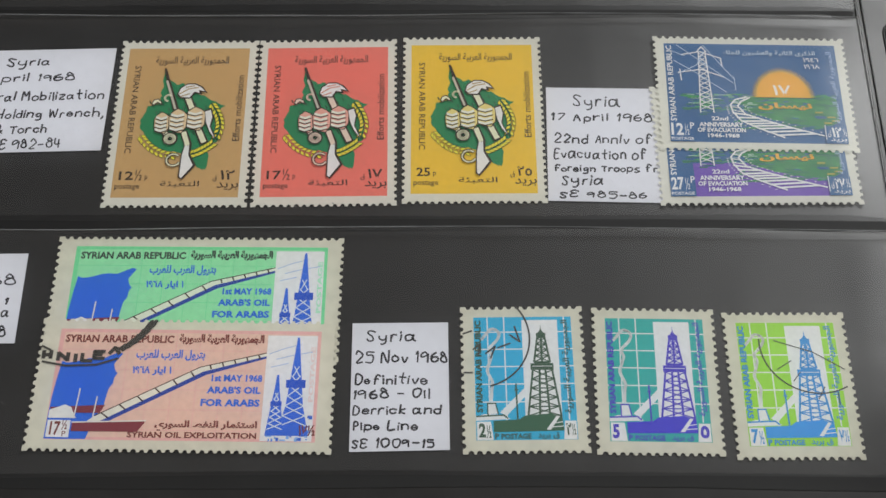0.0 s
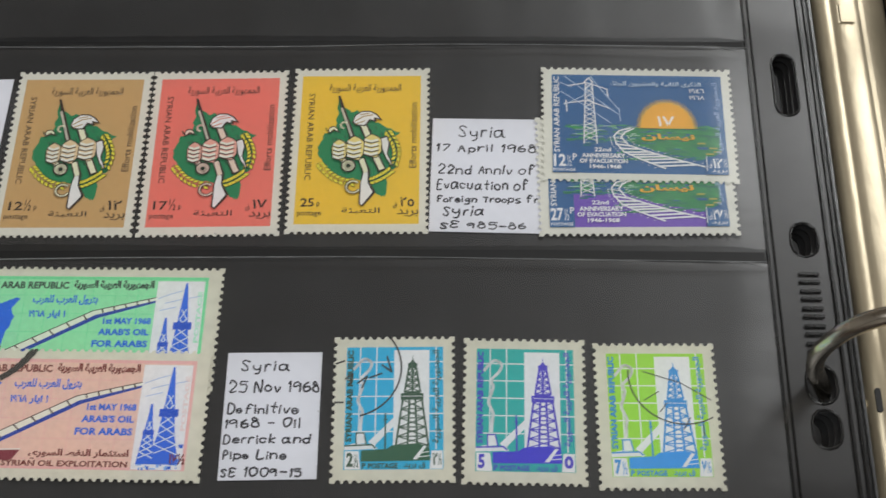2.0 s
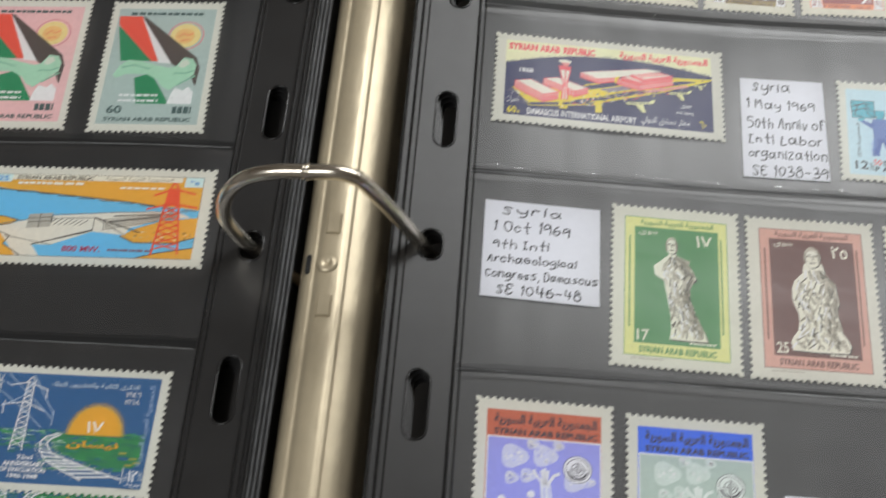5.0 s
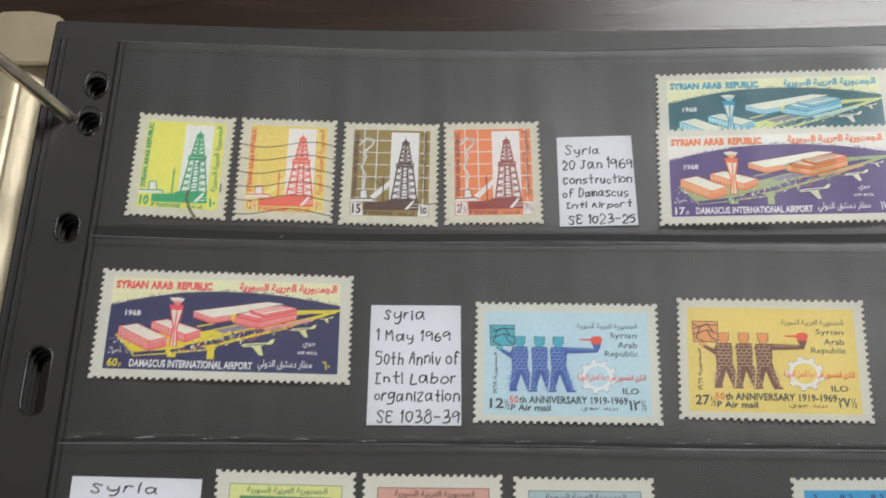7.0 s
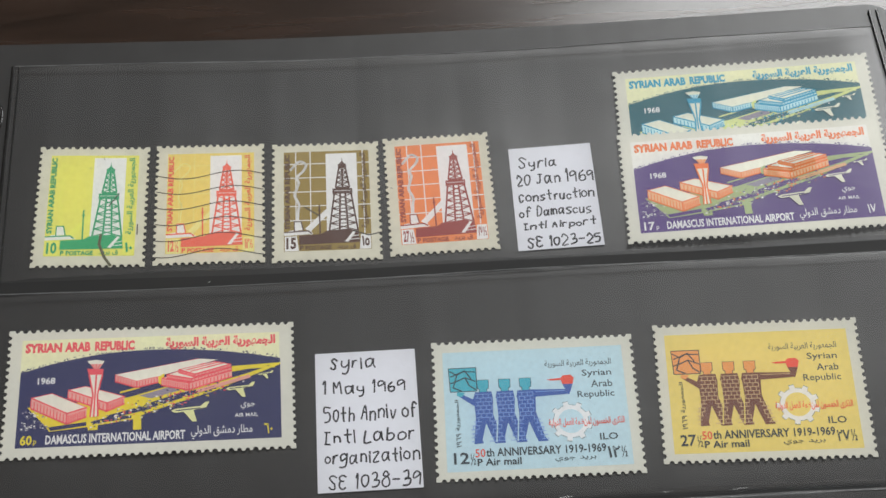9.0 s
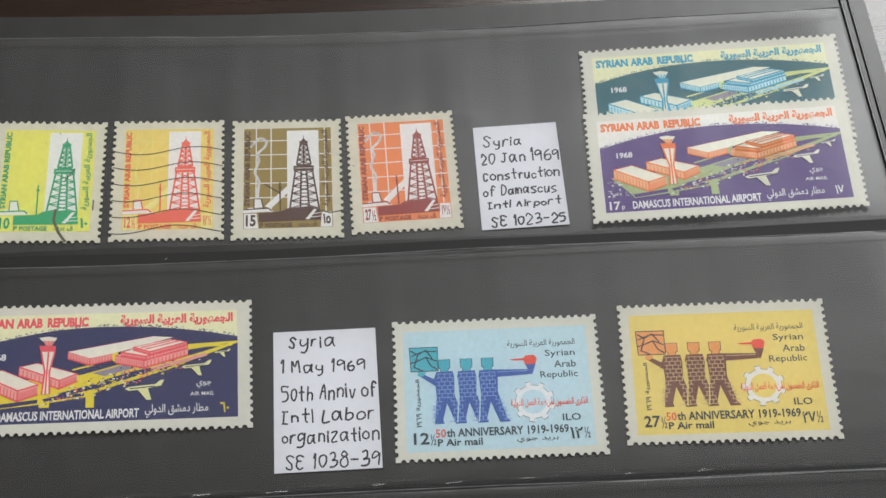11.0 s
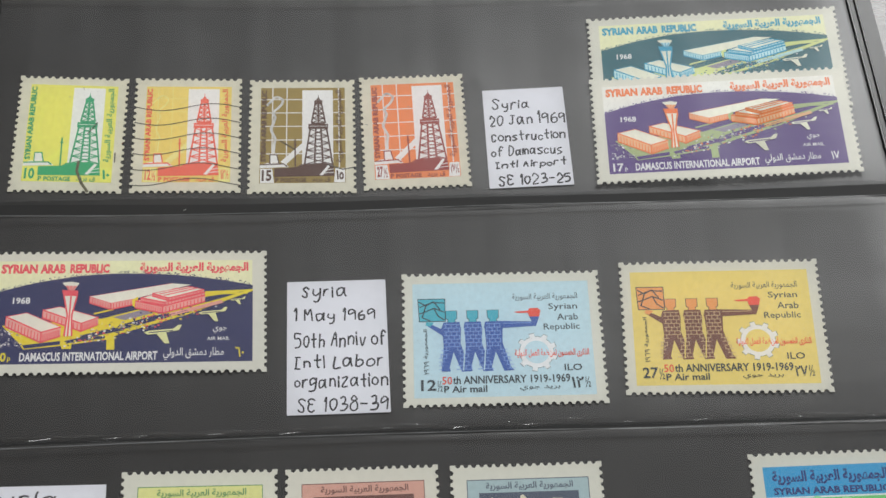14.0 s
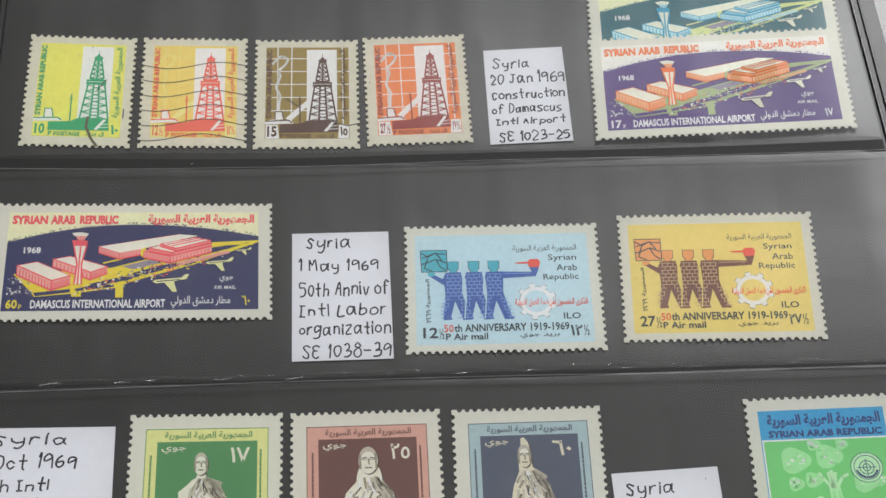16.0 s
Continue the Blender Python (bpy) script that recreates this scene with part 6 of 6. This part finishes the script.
def postmarked(a, kind):
    m, k = "postmark", "3a3632"
    if kind == 0:
        a.arc(m, 12, 22, 44, 36, -75, 0.28, k)
        a.lines(m, [[(10, 30), (16, 26), (14, 34)], [(20, 33), (28, 28), (24, 36)], [(30, 29), (40, 26)], [(40, 20), (48, 25), (44, 14)], [(2, 46), (9, 46)], [(2, 19), (9, 17)]], 0.28, k)
    elif kind == 1:
        a.arc(m, 72, 22, 44, 175, 300, 0.22, k)
        a.lines(m, [[(40, 40), (52, 34)], [(52, 48), (58, 42)], [(70, 60), (76, 52)], [(86, 56), (86, 64)], [(40, 20), (70, 28), (94, 40)]], 0.16, k)
    elif kind == 2:
        for i in range(6):
            a.lines(m, [[(1 + 7 * j, 26 + i * 13 + 3.2 * math.sin(j * 0.45 + i * 0.2)) for j in range(15)]], 0.16, k)
    elif kind == 3:
        a.lines(m, [[(60, 74), (59, 82), (64, 92), (70, 99)]], 0.5, "5a5640")
        a.lines(m, [[(92, 66), (92, 74)], [(66, 50), (74, 40)]], 0.2, k)
    else:
        a.lines(m, [[(74, 76), (88, 80), (99, 78)], [(30, 55), (44, 63)]], 0.22, k)
    return a


PM = {"postmark": "black postmark strokes", "derrick_drawing": "fine line drawing of an oil derrick"}
stamp(postmarked(derrick("26a4cc", "33503c", "2b5a40", "2", "٢", True), 0), -84.9, -80.6, 1.6, "blue oil derrick stamp with dark green tower, postmarked", PM, aged=True, group=G2)
stamp(derrick("1fa29c", "4338b4", "3a34c0", "5", "٥", False), -63.8, -80.6, 0.0, "teal oil derrick stamp with violet blue tower", PM, aged=True, group=G2)
stamp(postmarked(derrick("92cc34", "2d86c8", "2a8ed8", "7", "٧", True), 1), -42.4, -81.0, 1.0, "lime green oil derrick stamp with blue tower, postmarked", PM, aged=True, group=G2)
# rows above
stamp(dam("d9a033", "62b2e4", "e2502c", "25"), -48.6, 21.9, 0.8, "orange dam stamp with red pylon and blue water", {"dam_wall": "pale concrete dam"}, group="dam stamps")
stamp(dam("84a856", "35b8cc", "a85a3c", "17"), -97.0, 21.2, 0.8, "green dam stamp with rust pylon and turquoise water", {"dam_wall": "pale concrete dam"}, group="dam stamps")
stamp(dam("d89a98", "8fb8d8", "b8583c", "12"), -145.6, 20.4, 0.8, "pink dam stamp with rust pylon and pale water", {"dam_wall": "pale concrete dam"}, group="dam stamps")
stamp(flag_stamp("a4b4b0", "60"), -42.1, 60.6, 1.2, "grey green flag and sun stamp beside the spine", group="flag stamps")
stamp(flag_stamp("eeb0b0", "12"), -71.6, 60.4, 1.2, "pink flag and sun stamp", group="flag stamps")
paper_label([("Party", 50, 56, 90, 72), ("7-78", 60, 78, 88, 94)], -95.2, 55.0, 19.0, 22.0, 1.0, "white slip handwritten with a party anniversary issue")
stamp(dam("d6d0c0", "a8b4b8", "8a7c70", "30"), -57.0, 99.2, 1.0, "pale grey landscape stamp in the top pocket")

# ---------------------------------------------------------------- things in the pockets of the right page
stamp(postmarked(derrick("d8d466", "2c9468", "2c9a68", "10", "١٠", False, True), 3), 42.3, 96.0, -0.6, "yellow green oil derrick stamp with green tower, postmarked", PM, aged=True, group=G2)
stamp(postmarked(derrick("f2c468", "e8604c", "ee6450", "12", "١٢", True, True), 2), 63.4, 96.0, -0.2, "orange yellow oil derrick stamp with wavy postmark lines", PM, aged=True, group=G2)
stamp(postmarked(derrick("8d7838", "4a2c20", "4a2a1e", "15", "١٥", False), 4), 84.6, 95.5, -0.9, "olive brown oil derrick stamp with dark brown tower", PM, aged=True, group=G2)
stamp(derrick("e48048", "8c3a32", "8a3430", "27", "٢٧", True), 105.6, 95.8, 0.3, "orange oil derrick stamp with dark red tower", PM, aged=True, group=G2)
paper_label([("Syria", 12, 8, 56, 24), ("20 Jan 1969", 8, 22, 99, 39), ("Construction", 8, 42, 96, 55), ("of Damascus", 6, 57, 90, 70), ("Intl Airport", 10, 71, 94, 83), ("SG 1023-25", 12, 86, 96, 99)], 126.6, 93.3, 15.6, 22.0, -0.2, "white slip handwritten with the airport construction issue")
stamp(airport("0d5a66", "2a94b4", "c8d088", "12", "١٢", "ece6b4"), 164.2, 106.9, -2.8, "teal airport stamp with blue lettering, partly covered", {"terminal_drawing": "oblique drawing of terminal blocks and tower"}, layer=1, group=G3)
stamp(airport("4f3478", "ee7434", "9fae7c", "17", "١٧", "ece8d4"), 163.1, 92.2, -2.6, "purple airport stamp with orange lettering", {"terminal_drawing": "oblique drawing of terminal blocks and tower"}, layer=2, group=G3)
stamp(airport("262a58", "e8505c", "dcc832", "60", "٦٠", "ece4b4"), 54.0, 59.2, 0.1, "navy blue airport stamp with red lettering and yellow runway", {"terminal_drawing": "oblique drawing of terminal blocks and tower"}, group=G3)
paper_label([("Syria", 16, 3, 60, 17), ("1 May 1969", 8, 19, 88, 34), ("50th Anniv of", 8, 38, 104, 52), ("Intl Labor", 8, 55, 94, 68), ("organization", 8, 70, 103, 84), ("SG 1038-39", 11, 86, 102, 99)], 90.1, 51.9, 17.4, 25.2, -0.2, "white slip handwritten with the labour organization issue")
stamp(labour("b4cdd6", "34569c", "7c9cd0", "3fa4b4", "12", "١٢"), 118.7, 52.0, -2.0, "pale blue labour anniversary stamp with blue brick figures", {"gear": "pale toothed gear", "torch": "red flaming torch"}, group="labour stamps")
stamp(labour("e8c66e", "6a3c2c", "c4a880", "dc9350", "27", "٢٧"), 156.8, 51.4, -4.0, "yellow labour anniversary stamp with brown brick figures", {"gear": "pale toothed gear", "torch": "red flaming torch"}, group="labour stamps")
paper_label([("Syria", 16, 3, 66, 17), ("1 Oct 1969", 10, 18, 74, 34), ("9th Intl", 9, 38, 56, 51), ("Archaeological", 5, 54, 80, 68), ("Congress, Damascus", 4, 70, 99, 84), ("SG 1046-48", 14, 85, 84, 98)], 41.3, 17.3, 22.8, 21.7, 0.4, "white slip handwritten with the archaeological congress issue")
FG = {"figure": "pale carved statue drawing", "printed_panel": "dark panel in a tinted frame"}
stamp(statue("d2d28c", "4a8452", "d8d6c6", 0, "17", "١٧"), 67.2, 12.2, -0.5, "green statue stamp with yellow green frame", FG, group="statue stamps")
stamp(statue("c99a8c", "64403a", "dcd8c8", 1, "25", "٢٥"), 93.4, 11.8, -0.5, "dark brown statue stamp with pink frame", FG, group="statue stamps")
stamp(statue("9fb4b8", "4a5264", "d2cbb4", 2, "60", "٦٠"), 120.0, 11.0, -1.6, "slate grey statue stamp with blue grey frame", FG, group="statue stamps")
paper_label([("Syria", 12, 8, 56, 22), ("Oct 1969", 30, 26, 96, 40)], 142.2, 5.6, 17.4, 21.6, 0.0, "white slip handwritten with the children's day issue")
stamp(children("2f94c4", "6cc070", "b4e0b0", "12", "١٢"), 168.6, 9.4, -2.6, "blue and green children's tree stamp", {"tree": "white tree with leaf clusters", "round_emblem": "round world emblem"}, group="children stamps")
stamp(children("b85a3c", "8f92dc", "dfe2ee", "25", "٢٥"), 43.3, -32.1, 0.8, "terracotta and lavender children's tree stamp", {"tree": "white tree with leaf clusters", "round_emblem": "round world emblem"}, group="children stamps")
stamp(children("2b62dc", "a8b8b0", "d4dcd6", "27", "٢٧"), 70.2, -32.9, 0.0, "bright blue and grey children's tree stamp", {"tree": "white tree with leaf clusters", "round_emblem": "round world emblem"}, group="children stamps")
paper_label([("Syria", 24, 8, 62, 22), ("15 April 1970", 8, 26, 92, 40), ("Birth", 8, 44, 50, 57), ("Centenary", 6, 60, 84, 73)], 38.2, -73.6, 16.0, 22.0, 1.0, "white slip handwritten with the birth centenary issue")
stamp(statue("e6a48c", "e0604a", "e8c8b4", 1, "15", "١٥"), 60.6, -77.0, 0.8, "orange red portrait stamp with pale frame", FG, group="")
paper_label([("Syria", 20, 8, 60, 22)], 94.0, -39.6, 17.0, 22.0, 0.0, "white slip with unseen handwriting below the statues")
